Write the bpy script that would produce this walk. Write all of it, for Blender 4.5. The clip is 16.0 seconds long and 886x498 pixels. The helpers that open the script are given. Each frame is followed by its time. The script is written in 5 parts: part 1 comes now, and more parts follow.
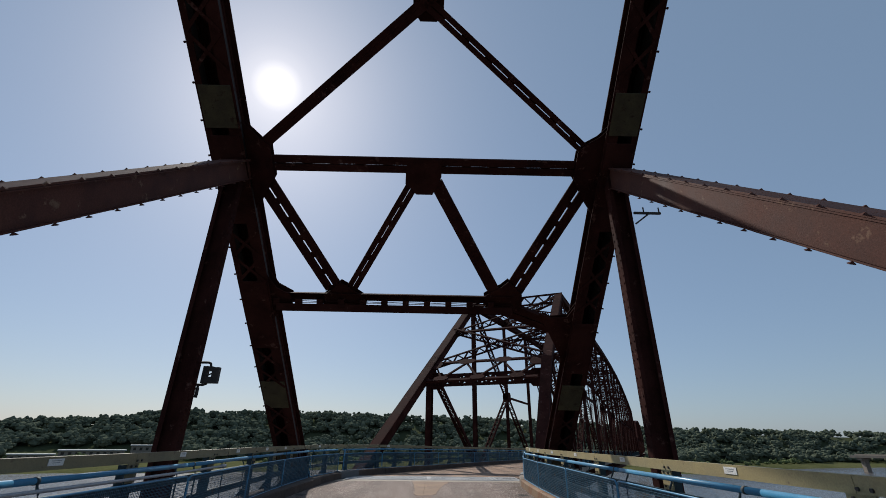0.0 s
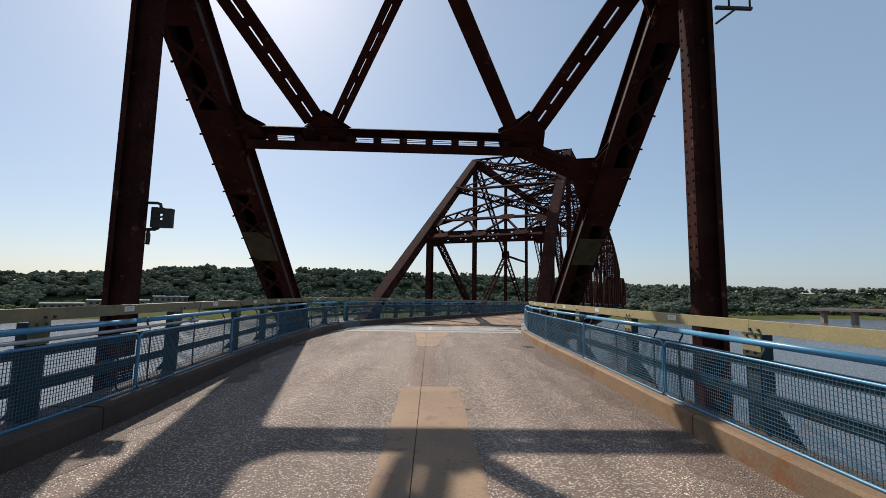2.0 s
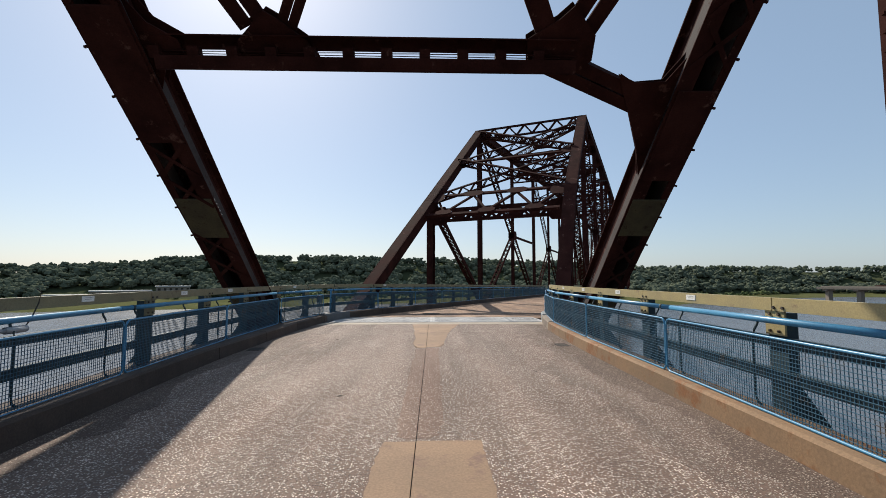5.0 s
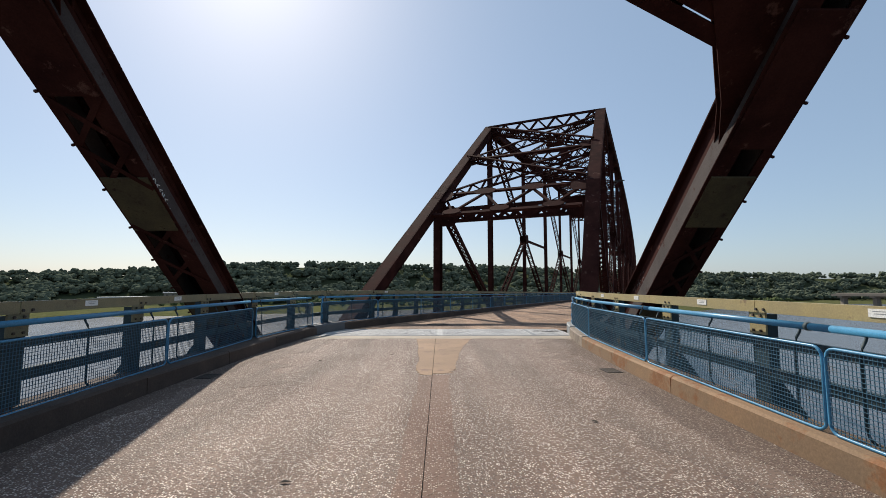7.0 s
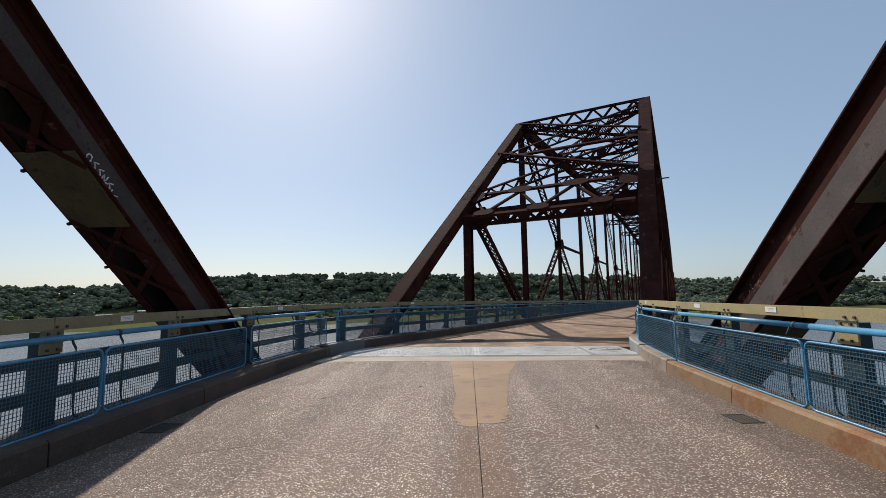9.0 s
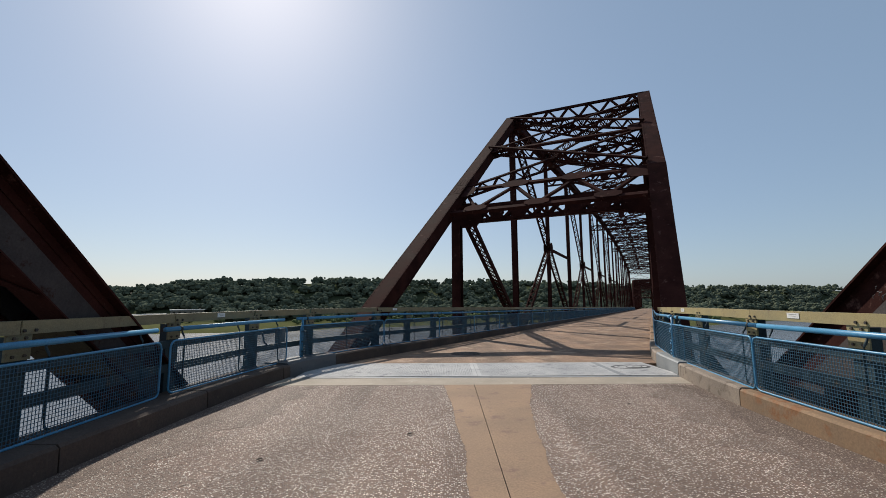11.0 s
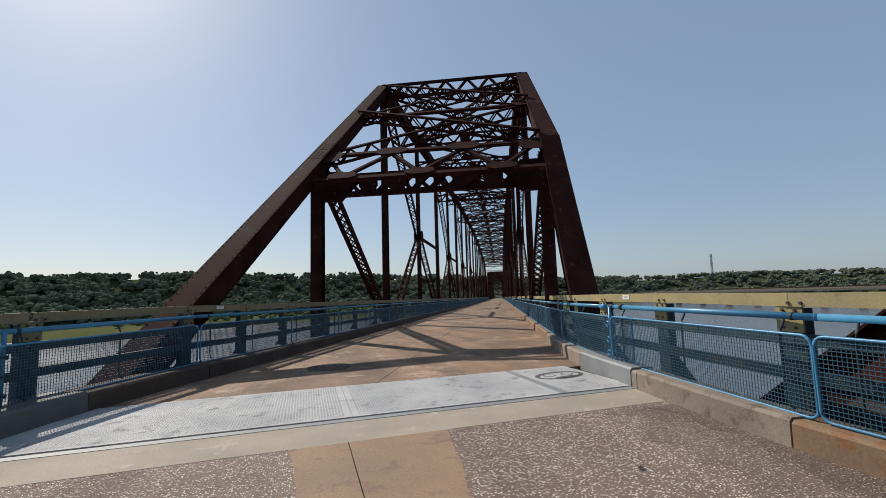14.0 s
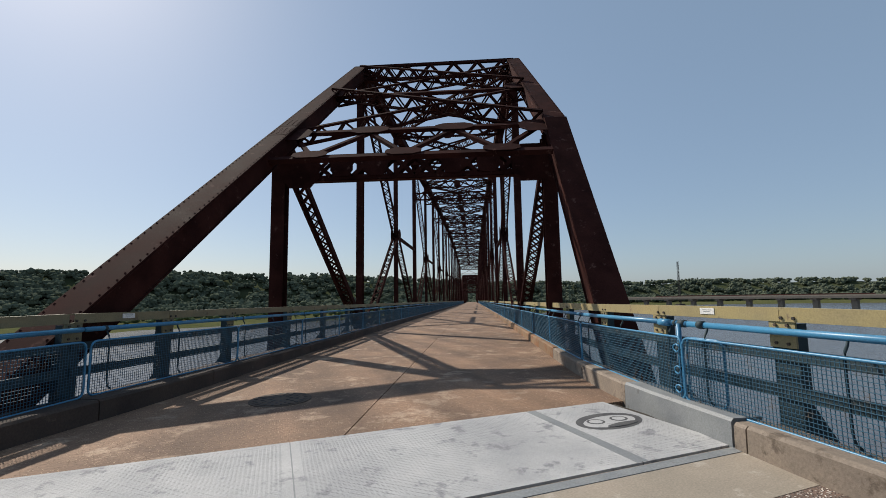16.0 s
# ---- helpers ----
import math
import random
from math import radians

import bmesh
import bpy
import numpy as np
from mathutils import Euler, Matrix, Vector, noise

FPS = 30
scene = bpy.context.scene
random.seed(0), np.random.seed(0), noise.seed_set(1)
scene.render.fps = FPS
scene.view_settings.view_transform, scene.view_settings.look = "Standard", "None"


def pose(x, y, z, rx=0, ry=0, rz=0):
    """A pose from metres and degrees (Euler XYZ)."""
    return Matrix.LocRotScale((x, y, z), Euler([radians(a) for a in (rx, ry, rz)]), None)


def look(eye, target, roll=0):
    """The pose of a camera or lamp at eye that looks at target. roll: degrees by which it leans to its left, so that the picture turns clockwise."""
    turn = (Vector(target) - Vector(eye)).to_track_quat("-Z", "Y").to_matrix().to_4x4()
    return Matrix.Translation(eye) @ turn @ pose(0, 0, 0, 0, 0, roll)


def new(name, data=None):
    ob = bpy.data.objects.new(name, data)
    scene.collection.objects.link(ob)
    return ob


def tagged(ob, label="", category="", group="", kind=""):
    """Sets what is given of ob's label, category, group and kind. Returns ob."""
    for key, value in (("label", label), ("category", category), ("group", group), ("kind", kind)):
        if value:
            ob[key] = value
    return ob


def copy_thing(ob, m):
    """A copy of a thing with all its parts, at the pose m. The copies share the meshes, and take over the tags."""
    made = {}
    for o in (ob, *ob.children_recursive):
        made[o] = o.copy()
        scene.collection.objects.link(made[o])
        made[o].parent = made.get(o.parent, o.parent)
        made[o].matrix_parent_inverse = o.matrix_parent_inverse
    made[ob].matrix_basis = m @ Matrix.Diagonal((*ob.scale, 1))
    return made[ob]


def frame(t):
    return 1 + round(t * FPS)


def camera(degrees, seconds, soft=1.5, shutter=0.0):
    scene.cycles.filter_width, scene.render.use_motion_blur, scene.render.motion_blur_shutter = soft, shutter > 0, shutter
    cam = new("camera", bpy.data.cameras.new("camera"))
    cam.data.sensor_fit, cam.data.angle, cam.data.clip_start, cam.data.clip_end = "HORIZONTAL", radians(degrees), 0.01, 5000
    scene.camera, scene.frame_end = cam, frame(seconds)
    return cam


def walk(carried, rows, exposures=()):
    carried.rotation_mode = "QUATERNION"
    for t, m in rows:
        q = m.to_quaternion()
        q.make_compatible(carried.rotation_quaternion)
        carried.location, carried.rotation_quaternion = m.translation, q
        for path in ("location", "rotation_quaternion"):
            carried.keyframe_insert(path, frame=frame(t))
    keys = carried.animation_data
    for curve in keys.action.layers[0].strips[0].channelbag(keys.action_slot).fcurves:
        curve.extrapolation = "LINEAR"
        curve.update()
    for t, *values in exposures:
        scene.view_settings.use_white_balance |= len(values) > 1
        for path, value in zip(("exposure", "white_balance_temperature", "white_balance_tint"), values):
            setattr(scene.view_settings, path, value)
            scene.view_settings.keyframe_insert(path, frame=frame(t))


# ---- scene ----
cam = camera(91.4, 16.0, 0.6)
PATH = [
    (0, (0.27, -9.499, 1.569), (0.303, -7.672, 2.381), 0.7),
    (0.5, (0.257, -8.979, 1.531), (0.29, -7.092, 2.193), 0.9),
    (1, (0.245, -8.444, 1.543), (0.277, -6.504, 2.03), 0.9),
    (1.5, (0.196, -7.871, 1.55), (0.234, -5.9, 1.883), 0.8),
    (2, (0.154, -7.325, 1.578), (0.206, -5.336, 1.788), 1.0),
    (2.5, (0.143, -6.757, 1.608), (0.207, -4.763, 1.745), 1.0),
    (3, (0.168, -6.2, 1.591), (0.243, -4.204, 1.705), 1.0),
    (3.5, (0.175, -5.666, 1.588), (0.253, -3.67, 1.695), 0.8),
    (4, (0.187, -5.123, 1.559), (0.258, -3.128, 1.672), 0.5),
    (6.5, (0.164, -2.218, 1.547), (0.177, -0.226, 1.719), -0.2),
    (7, (0.155, -1.615, 1.53), (0.168, 0.378, 1.701), 0.0),
    (7.5, (0.159, -1.016, 1.533), (0.153, 0.977, 1.703), -0.1),
    (8, (0.109, -0.448, 1.552), (0.06, 1.543, 1.736), -0.3),
    (8.5, (0.034, 0.115, 1.549), (-0.077, 2.102, 1.751), -0.8),
    (11, (-0.457, 2.991, 1.523), (-0.476, 4.976, 1.764), -0.4),
    (11.5, (-0.47, 3.568, 1.528), (-0.316, 5.549, 1.753), -0.6),
    (12, (-0.445, 4.17, 1.52), (-0.128, 6.135, 1.718), -1.1),
    (12.5, (-0.442, 4.787, 1.486), (-0.003, 6.729, 1.666), -1.1),
    (13, (-0.449, 5.388, 1.486), (0.071, 7.311, 1.659), -1.4),
    (13.5, (-0.398, 5.991, 1.471), (0.169, 7.9, 1.652), -1.6),
    (14, (-0.386, 6.58, 1.47), (0.217, 8.477, 1.67), -1.7),
    (14.5, (-0.308, 7.133, 1.497), (0.33, 9.017, 1.709), -1.8),
    (15, (-0.236, 7.713, 1.509), (0.432, 9.585, 1.731), -1.5),
    (15.5, (-0.152, 8.314, 1.522), (0.545, 10.175, 1.744), -1.3),
    (16, (-0.019, 8.895, 1.538), (0.696, 10.751, 1.748), -0.9),
]
walk(cam, [(t, look(eye, target, roll)) for t, eye, target, roll in PATH],
     [(0, -0.40, 6150, 10), (0.8, -0.34, 6200, 10), (2.5, 0.12, 6520, 10), (4.0, 0.14, 6540, 10), (8.5, 0.04, 6500, 10), (11, -0.15, 6450, 10), (16, -0.14, 6450, 10)])

# ---- light ----
SUN = Vector((-0.330, 0.676, 0.658)).normalized()
world = bpy.data.worlds.new("sky")
scene.world = world
world.use_nodes = True
wn = world.node_tree
sky = wn.nodes.new("ShaderNodeTexSky")
sky.sky_type = "NISHITA"
sky.sun_disc = False
sky.sun_elevation = math.asin(SUN.z)
sky.sun_rotation = math.atan2(SUN.x, SUN.y)
sky.air_density, sky.dust_density, sky.ozone_density = 1.0, 0.9, 0.8
wn.nodes["Background"].inputs["Strength"].default_value = 0.10
# summer haze: the clear sky thinned by an even pale veil
tint = wn.nodes.new("ShaderNodeMix")
tint.data_type, tint.blend_type = "RGBA", "MULTIPLY"
tint.inputs[0].default_value, tint.inputs[7].default_value = 1.0, (0.53, 0.535, 0.57, 1)
veil = wn.nodes.new("ShaderNodeMix")
veil.data_type, veil.blend_type = "RGBA", "ADD"
veil.inputs[0].default_value, veil.inputs[7].default_value = 1.0, (1.74, 2.40, 3.06, 1)
wn.links.new(sky.outputs["Color"], tint.inputs[6])
wn.links.new(tint.outputs[2], veil.inputs[6])
wn.links.new(veil.outputs[2], wn.nodes["Background"].inputs["Color"])
lamp = new("sun", bpy.data.lights.new("sun", "SUN"))
lamp.data.energy, lamp.data.angle, lamp.data.color = 5.2, radians(0.9), (1.0, 0.92, 0.80)
lamp.matrix_world = look(SUN * 60, (0, 0, 0))
# the sun itself, a clear glowing disc that lets its own lamp's light pass
glow = bpy.data.materials.new("sun_glow")
glow.use_nodes = True
gn, gl = glow.node_tree.nodes, glow.node_tree.links
gn.remove(gn["Principled BSDF"])
g_em, g_tr, g_add = gn.new("ShaderNodeEmission"), gn.new("ShaderNodeBsdfTransparent"), gn.new("ShaderNodeAddShader")
g_at, g_len, g_fall = gn.new("ShaderNodeTexCoord"), gn.new("ShaderNodeVectorMath"), gn.new("ShaderNodeValToRGB")
g_len.operation = "LENGTH"
gl.new(g_at.outputs["Object"], g_len.inputs[0])
gl.new(g_len.outputs["Value"], g_fall.inputs[0])
g_fall.color_ramp.elements[0].position, g_fall.color_ramp.elements[0].color = 0.21, (1.0, 0.96, 0.86, 1)
g_fall.color_ramp.elements[1].position, g_fall.color_ramp.elements[1].color = 1.0, (0, 0, 0, 1)
for g_p, g_v in ((0.29, 0.13), (0.45, 0.040), (0.70, 0.010)):
    g_fall.color_ramp.elements.new(g_p).color = (g_v, g_v * 0.86, g_v * 0.66, 1)
g_em.inputs["Strength"].default_value = 3.0
gl.new(g_fall.outputs[0], g_em.inputs["Color"])
gl.new(g_em.outputs[0], g_add.inputs[0])
gl.new(g_tr.outputs[0], g_add.inputs[1])
gl.new(g_add.outputs[0], gn["Material Output"].inputs["Surface"])
disc_mesh = bpy.data.meshes.new("sun_disc")
disc_mesh.from_pydata([(math.cos(radians(7.5 * i)), math.sin(radians(7.5 * i)), 0) for i in range(48)], [], [tuple(range(48))])
disc_mesh.materials.append(glow)
sun_disc = tagged(new("backdrop", disc_mesh), "white midday sun in a hazy sky", "sun", kind="structure")
sun_disc.matrix_world = look(SUN * 4200, (0, 0, 0)) @ Matrix.Diagonal((480, 480, 480, 1))

# ---- materials ----


def material(name, a, b, rough=0.6, metal=0.0, scale=3.0, fine=60.0, bump=0.2, dist=0.004, spot=None, spot_at=0.62, spec=0.5, per_piece=0.0):
    """Two colours mixed by broad noise, spots of a third by another, grain and relief."""
    m = bpy.data.materials.new(name)
    m.use_nodes = True
    t, n, l = m.node_tree, m.node_tree.nodes, m.node_tree.links
    p = n["Principled BSDF"]
    p.inputs["Roughness"].default_value, p.inputs["Metallic"].default_value = rough, metal
    p.inputs["Specular IOR Level"].default_value = spec
    geo = n.new("ShaderNodeNewGeometry")

    def nz(s, detail=5.0, rg=0.6):
        q = n.new("ShaderNodeTexNoise")
        q.inputs["Scale"].default_value, q.inputs["Detail"].default_value, q.inputs["Roughness"].default_value = s, detail, rg
        l.new(geo.outputs["Position"], q.inputs["Vector"])
        return q.outputs["Fac"]

    def mix(fac, c1, c2, mode="MIX"):
        q = n.new("ShaderNodeMix")
        q.data_type, q.blend_type = "RGBA", mode
        for k, v in ((0, fac), (6, c1), (7, c2)):
            if hasattr(v, "node"):
                l.new(v, q.inputs[k])
            else:
                q.inputs[k].default_value = v if k == 0 else (*v, 1)
        return q.outputs[2]

    def ramp(v, lo, hi):
        q = n.new("ShaderNodeMapRange")
        q.inputs[1].default_value, q.inputs[2].default_value = lo, hi
        l.new(v, q.inputs[0])
        return q.outputs[0]

    broad, grain = nz(scale), nz(fine, 3.0)
    col = mix(ramp(broad, 0.35, 0.65), a, b)
    if spot:
        col = mix(ramp(nz(scale * 2.7, 6.0, 0.7), spot_at, spot_at + 0.08), col, spot)
    g = mix(ramp(grain, 0.25, 0.75), (0.78, 0.78, 0.78), (1.2, 1.2, 1.2))
    col = mix(1.0, col, g, "MULTIPLY")
    if per_piece:
        info = n.new("ShaderNodeObjectInfo")
        q = ramp(info.outputs["Random"], 0.0, 1.0)
        w = mix(q, (1 - per_piece,) * 3, (1 + per_piece,) * 3)
        col = mix(1.0, col, w, "MULTIPLY")
    l.new(col, p.inputs["Base Color"])
    rr = n.new("ShaderNodeMapRange")
    rr.inputs[3].default_value, rr.inputs[4].default_value = max(0.05, rough - 0.12), min(1.0, rough + 0.12)
    l.new(broad, rr.inputs[0])
    l.new(rr.outputs[0], p.inputs["Roughness"])
    if bump:
        bp = n.new("ShaderNodeBump")
        bp.inputs["Strength"].default_value, bp.inputs["Distance"].default_value = bump, dist
        l.new(grain, bp.inputs["Height"])
        l.new(bp.outputs["Normal"], p.inputs["Normal"])
    m["x"] = 1
    return m


def aggregate(name, cement, stone_a, stone_b, stain, cell=26.0, bare=0.06, spot=None):
    """Worn concrete with its pebbles laid bare."""
    m = material(name, cement, stain, 0.85, 0, 0.5, 25.0, 0.0, spot=spot, spot_at=0.55)
    n, l = m.node_tree.nodes, m.node_tree.links
    p = n["Principled BSDF"]
    base = p.inputs["Base Color"].links[0].from_socket
    geo = n.new("ShaderNodeNewGeometry")
    v = n.new("ShaderNodeTexVoronoi")
    v.inputs["Scale"].default_value = cell
    l.new(geo.outputs["Position"], v.inputs["Vector"])
    hue = n.new("ShaderNodeSeparateColor")
    l.new(v.outputs["Color"], hue.inputs[0])
    st = n.new("ShaderNodeMix")
    st.data_type = "RGBA"
    st.inputs[6].default_value, st.inputs[7].default_value = (*stone_a, 1), (*stone_b, 1)
    pick = n.new("ShaderNodeMapRange")
    pick.inputs[1].default_value, pick.inputs[2].default_value = 0.25, 0.80
    l.new(hue.outputs[0], pick.inputs[0])
    l.new(pick.outputs[0], st.inputs[0])
    edge = n.new("ShaderNodeMapRange")
    edge.inputs[1].default_value, edge.inputs[2].default_value = 0.50, 0.30
    l.new(v.outputs["Distance"], edge.inputs[0])
    few = n.new("ShaderNodeMath")
    few.operation = "GREATER_THAN"
    few.inputs[1].default_value = bare
    l.new(hue.outputs[1], few.inputs[0])
    fac = n.new("ShaderNodeMath")
    fac.operation = "MULTIPLY"
    l.new(edge.outputs[0], fac.inputs[0])
    l.new(few.outputs[0], fac.inputs[1])
    fin = n.new("ShaderNodeMix")
    fin.data_type = "RGBA"
    l.new(fac.outputs[0], fin.inputs[0])
    l.new(base, fin.inputs[6])
    l.new(st.outputs[2], fin.inputs[7])
    # long wheel-worn streaks along the road
    mp = n.new("ShaderNodeMapping")
    mp.inputs["Scale"].default_value = (1.3, 0.10, 1.0)
    l.new(geo.outputs["Position"], mp.inputs["Vector"])
    sn = n.new("ShaderNodeTexNoise")
    sn.inputs["Scale"].default_value, sn.inputs["Detail"].default_value = 1.0, 5.0
    l.new(mp.outputs[0], sn.inputs["Vector"])
    sr = n.new("ShaderNodeMapRange")
    sr.inputs[1].default_value, sr.inputs[2].default_value, sr.inputs[3].default_value, sr.inputs[4].default_value = 0.3, 0.7, 0.68, 1.28
    l.new(sn.outputs["Fac"], sr.inputs[0])
    sm = n.new("ShaderNodeMix")
    sm.data_type, sm.blend_type = "RGBA", "MULTIPLY"
    sm.inputs[0].default_value = 1.0
    l.new(fin.outputs[2], sm.inputs[6])
    l.new(sr.outputs[0], sm.inputs[7])
    l.new(sm.outputs[2], p.inputs["Base Color"])
    bp = n.new("ShaderNodeBump")
    bp.inputs["Strength"].default_value, bp.inputs["Distance"].default_value = 0.9, 0.010
    l.new(fac.outputs[0], bp.inputs["Height"])
    l.new(bp.outputs["Normal"], p.inputs["Normal"])
    return m


STEEL = material("rusty_bridge_paint", (0.025, 0.0082, 0.0070), (0.052, 0.0180, 0.0145), 0.85, 0, 1.2, 40, 0.3, 0.004, (0.110, 0.056, 0.045), 0.60, spec=0.04)
STEEL_FADED = material("faded_bridge_paint", (0.056, 0.048, 0.047), (0.078, 0.066, 0.063), 0.8, 0, 1.5, 45, 0.3, 0.004, (0.045, 0.020, 0.015), 0.58, spec=0.05)
OCHRE = material("grimy_ochre_paint", (0.085, 0.072, 0.040), (0.060, 0.050, 0.032), 0.8, 0, 2.5, 40, 0.3, 0.004, (0.04, 0.025, 0.018), 0.58, spec=0.1)
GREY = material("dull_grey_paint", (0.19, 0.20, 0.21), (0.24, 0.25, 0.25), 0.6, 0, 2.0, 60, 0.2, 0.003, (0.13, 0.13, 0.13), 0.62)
# on the left steel kerb this darker grey stands in for shade
GREY_DARK = material("dark_grey_paint", (0.085, 0.088, 0.092), (0.11, 0.11, 0.112), 0.7, 0, 2.0, 60, 0.25, 0.003, (0.06, 0.05, 0.045), 0.6)
STEEL_OLD = material("rust_red_paint", (0.075, 0.030, 0.023), (0.115, 0.046, 0.033), 0.75, 0, 1.5, 45, 0.35, 0.004, (0.20, 0.115, 0.075), 0.60, spec=0.15)
BLUE = material("blue_paint", (0.045, 0.20, 0.36), (0.055, 0.24, 0.42), 0.4, 0, 2.0, 80, 0.08, 0.002, (0.10, 0.20, 0.26), 0.66)
WIRE = material("blue_wire", (0.024, 0.090, 0.148), (0.036, 0.112, 0.175), 0.55, 0, 2.0, 90, 0.0, 0.002, (0.10, 0.092, 0.080), 0.58)
DKBLUE = material("dull_blue_paint", (0.026, 0.046, 0.056), (0.038, 0.060, 0.068), 0.65, 0, 1.5, 60, 0.15, 0.003, (0.07, 0.055, 0.045), 0.62, spec=0.25)
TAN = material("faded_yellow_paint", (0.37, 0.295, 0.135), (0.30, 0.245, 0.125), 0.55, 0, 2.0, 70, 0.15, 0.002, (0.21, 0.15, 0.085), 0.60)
# left guardrail: grimier paint, darkened further for its face turned from the sun
TAN_DULL = material("grimy_shaded_olive_paint", (0.235, 0.195, 0.102), (0.18, 0.152, 0.086), 0.6, 0, 2.0, 70, 0.15, 0.002, (0.14, 0.105, 0.06), 0.58)
TAG = material("white_tag", (0.75, 0.74, 0.70), (0.70, 0.69, 0.66), 0.5, 0, 8, 80, 0.0)
INK = material("dark_ink", (0.05, 0.05, 0.055), (0.09, 0.09, 0.09), 0.8, 0, 8, 60, 0.0)
ROAD = aggregate("exposed_aggregate_concrete", (0.192, 0.132, 0.102), (0.130, 0.101, 0.087), (0.84, 0.75, 0.66), (0.150, 0.095, 0.072), 54.0)
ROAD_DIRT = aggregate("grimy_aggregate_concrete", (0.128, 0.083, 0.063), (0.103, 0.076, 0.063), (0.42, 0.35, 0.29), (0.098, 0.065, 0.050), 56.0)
ROAD_RUST = aggregate("rust_stained_concrete", (0.200, 0.124, 0.091), (0.160, 0.104, 0.080), (0.66, 0.55, 0.46), (0.165, 0.092, 0.066), 54.0, 0.25)
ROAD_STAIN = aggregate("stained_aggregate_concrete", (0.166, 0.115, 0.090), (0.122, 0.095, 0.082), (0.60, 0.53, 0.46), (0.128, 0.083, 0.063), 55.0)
ROAD_FAR = aggregate("worn_brown_concrete", (0.262, 0.156, 0.094), (0.18, 0.116, 0.078), (0.47, 0.33, 0.22), (0.145, 0.090, 0.061), 50.0, 0.60, (0.37, 0.26, 0.18))
PATCH = material("tan_concrete", (0.285, 0.180, 0.108), (0.225, 0.150, 0.098), 0.85, 0, 0.9, 50, 0.4, 0.003, (0.19, 0.115, 0.085), 0.56)
APRON = material("grey_concrete", (0.34, 0.285, 0.225), (0.28, 0.24, 0.19), 0.85, 0, 1.1, 60, 0.3, 0.003, (0.40, 0.35, 0.29), 0.58)
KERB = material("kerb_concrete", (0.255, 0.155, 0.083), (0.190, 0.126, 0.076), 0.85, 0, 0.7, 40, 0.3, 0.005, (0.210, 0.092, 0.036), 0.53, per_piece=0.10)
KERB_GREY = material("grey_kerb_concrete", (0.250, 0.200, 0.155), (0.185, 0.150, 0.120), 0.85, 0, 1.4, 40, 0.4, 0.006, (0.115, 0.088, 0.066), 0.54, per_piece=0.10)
# left kerb: dark stains, with the kerb's shade also put into the colour
KERB_DARK = material("stained_shaded_kerb_concrete", (0.078, 0.053, 0.040), (0.052, 0.036, 0.029), 0.9, 0, 1.2, 40, 0.6, 0.008, (0.12, 0.092, 0.066), 0.62, per_piece=0.12)
GALV = material("galvanised_plate", (0.47, 0.465, 0.46), (0.35, 0.35, 0.355), 0.75, 0.0, 1.1, 120, 0.5, 0.003, (0.25, 0.25, 0.26), 0.555, spec=0.25)
COVER = material("worn_iron_cover", (0.070, 0.050, 0.038), (0.105, 0.072, 0.052), 0.85, 0.0, 6, 60, 0.4)
IRON = material("cast_iron", (0.035, 0.030, 0.028), (0.055, 0.044, 0.038), 0.7, 0.2, 6, 80, 0.4)

GAP = material("joint_dirt", (0.03, 0.025, 0.02), (0.05, 0.04, 0.03), 0.95, 0, 6, 60, 0.3)
PIPE = material("dull_galvanised_pipe", (0.42, 0.43, 0.45), (0.34, 0.35, 0.37), 0.45, 0.3, 2.0, 60, 0.1)
DECK = material("deck_concrete", (0.25, 0.21, 0.17), (0.20, 0.17, 0.14), 0.9, 0, 1.0, 30, 0.4)
WHITEWALL = material("pale_cladding", (0.55, 0.54, 0.52), (0.48, 0.47, 0.45), 0.7, 0, 0.3, 3, 0.0)
GRASS = material("bank_grass", (0.108, 0.110, 0.050), (0.080, 0.086, 0.036), 0.95, 0, 0.02, 0.4, 0.3, 0.3, (0.13, 0.125, 0.06), 0.6, spec=0.0)
LEAF = material("woodland_leaves", (0.094, 0.110, 0.080), (0.116, 0.130, 0.088), 0.95, 0, 0.035, 0.5, 0.0, 1.0, (0.125, 0.136, 0.082), 0.60, spec=0.0)
LEAF_PALE = material("willow_leaves", (0.115, 0.145, 0.062), (0.140, 0.160, 0.075), 0.95, 0, 0.05, 0.5, 0.8, 0.8, (0.14, 0.12, 0.07), 0.62, spec=0.02)
WATER = material("river_water", (0.078, 0.074, 0.076), (0.095, 0.090, 0.090), 0.22, 0, 0.01, 0.5, 0.0)
wt = WATER.node_tree
w1 = wt.nodes.new("ShaderNodeTexNoise")
w1.inputs["Scale"].default_value, w1.inputs["Detail"].default_value = 0.55, 6
wg = wt.nodes.new("ShaderNodeNewGeometry")
wb = wt.nodes.new("ShaderNodeBump")
wb.inputs["Strength"].default_value, wb.inputs["Distance"].default_value = 0.5, 0.5
wt.links.new(wg.outputs["Position"], w1.inputs["Vector"])
wt.links.new(w1.outputs["Fac"], wb.inputs["Height"])
wt.links.new(wb.outputs["Normal"], wt.nodes["Principled BSDF"].inputs["Normal"])

# ---- mesh helpers ----


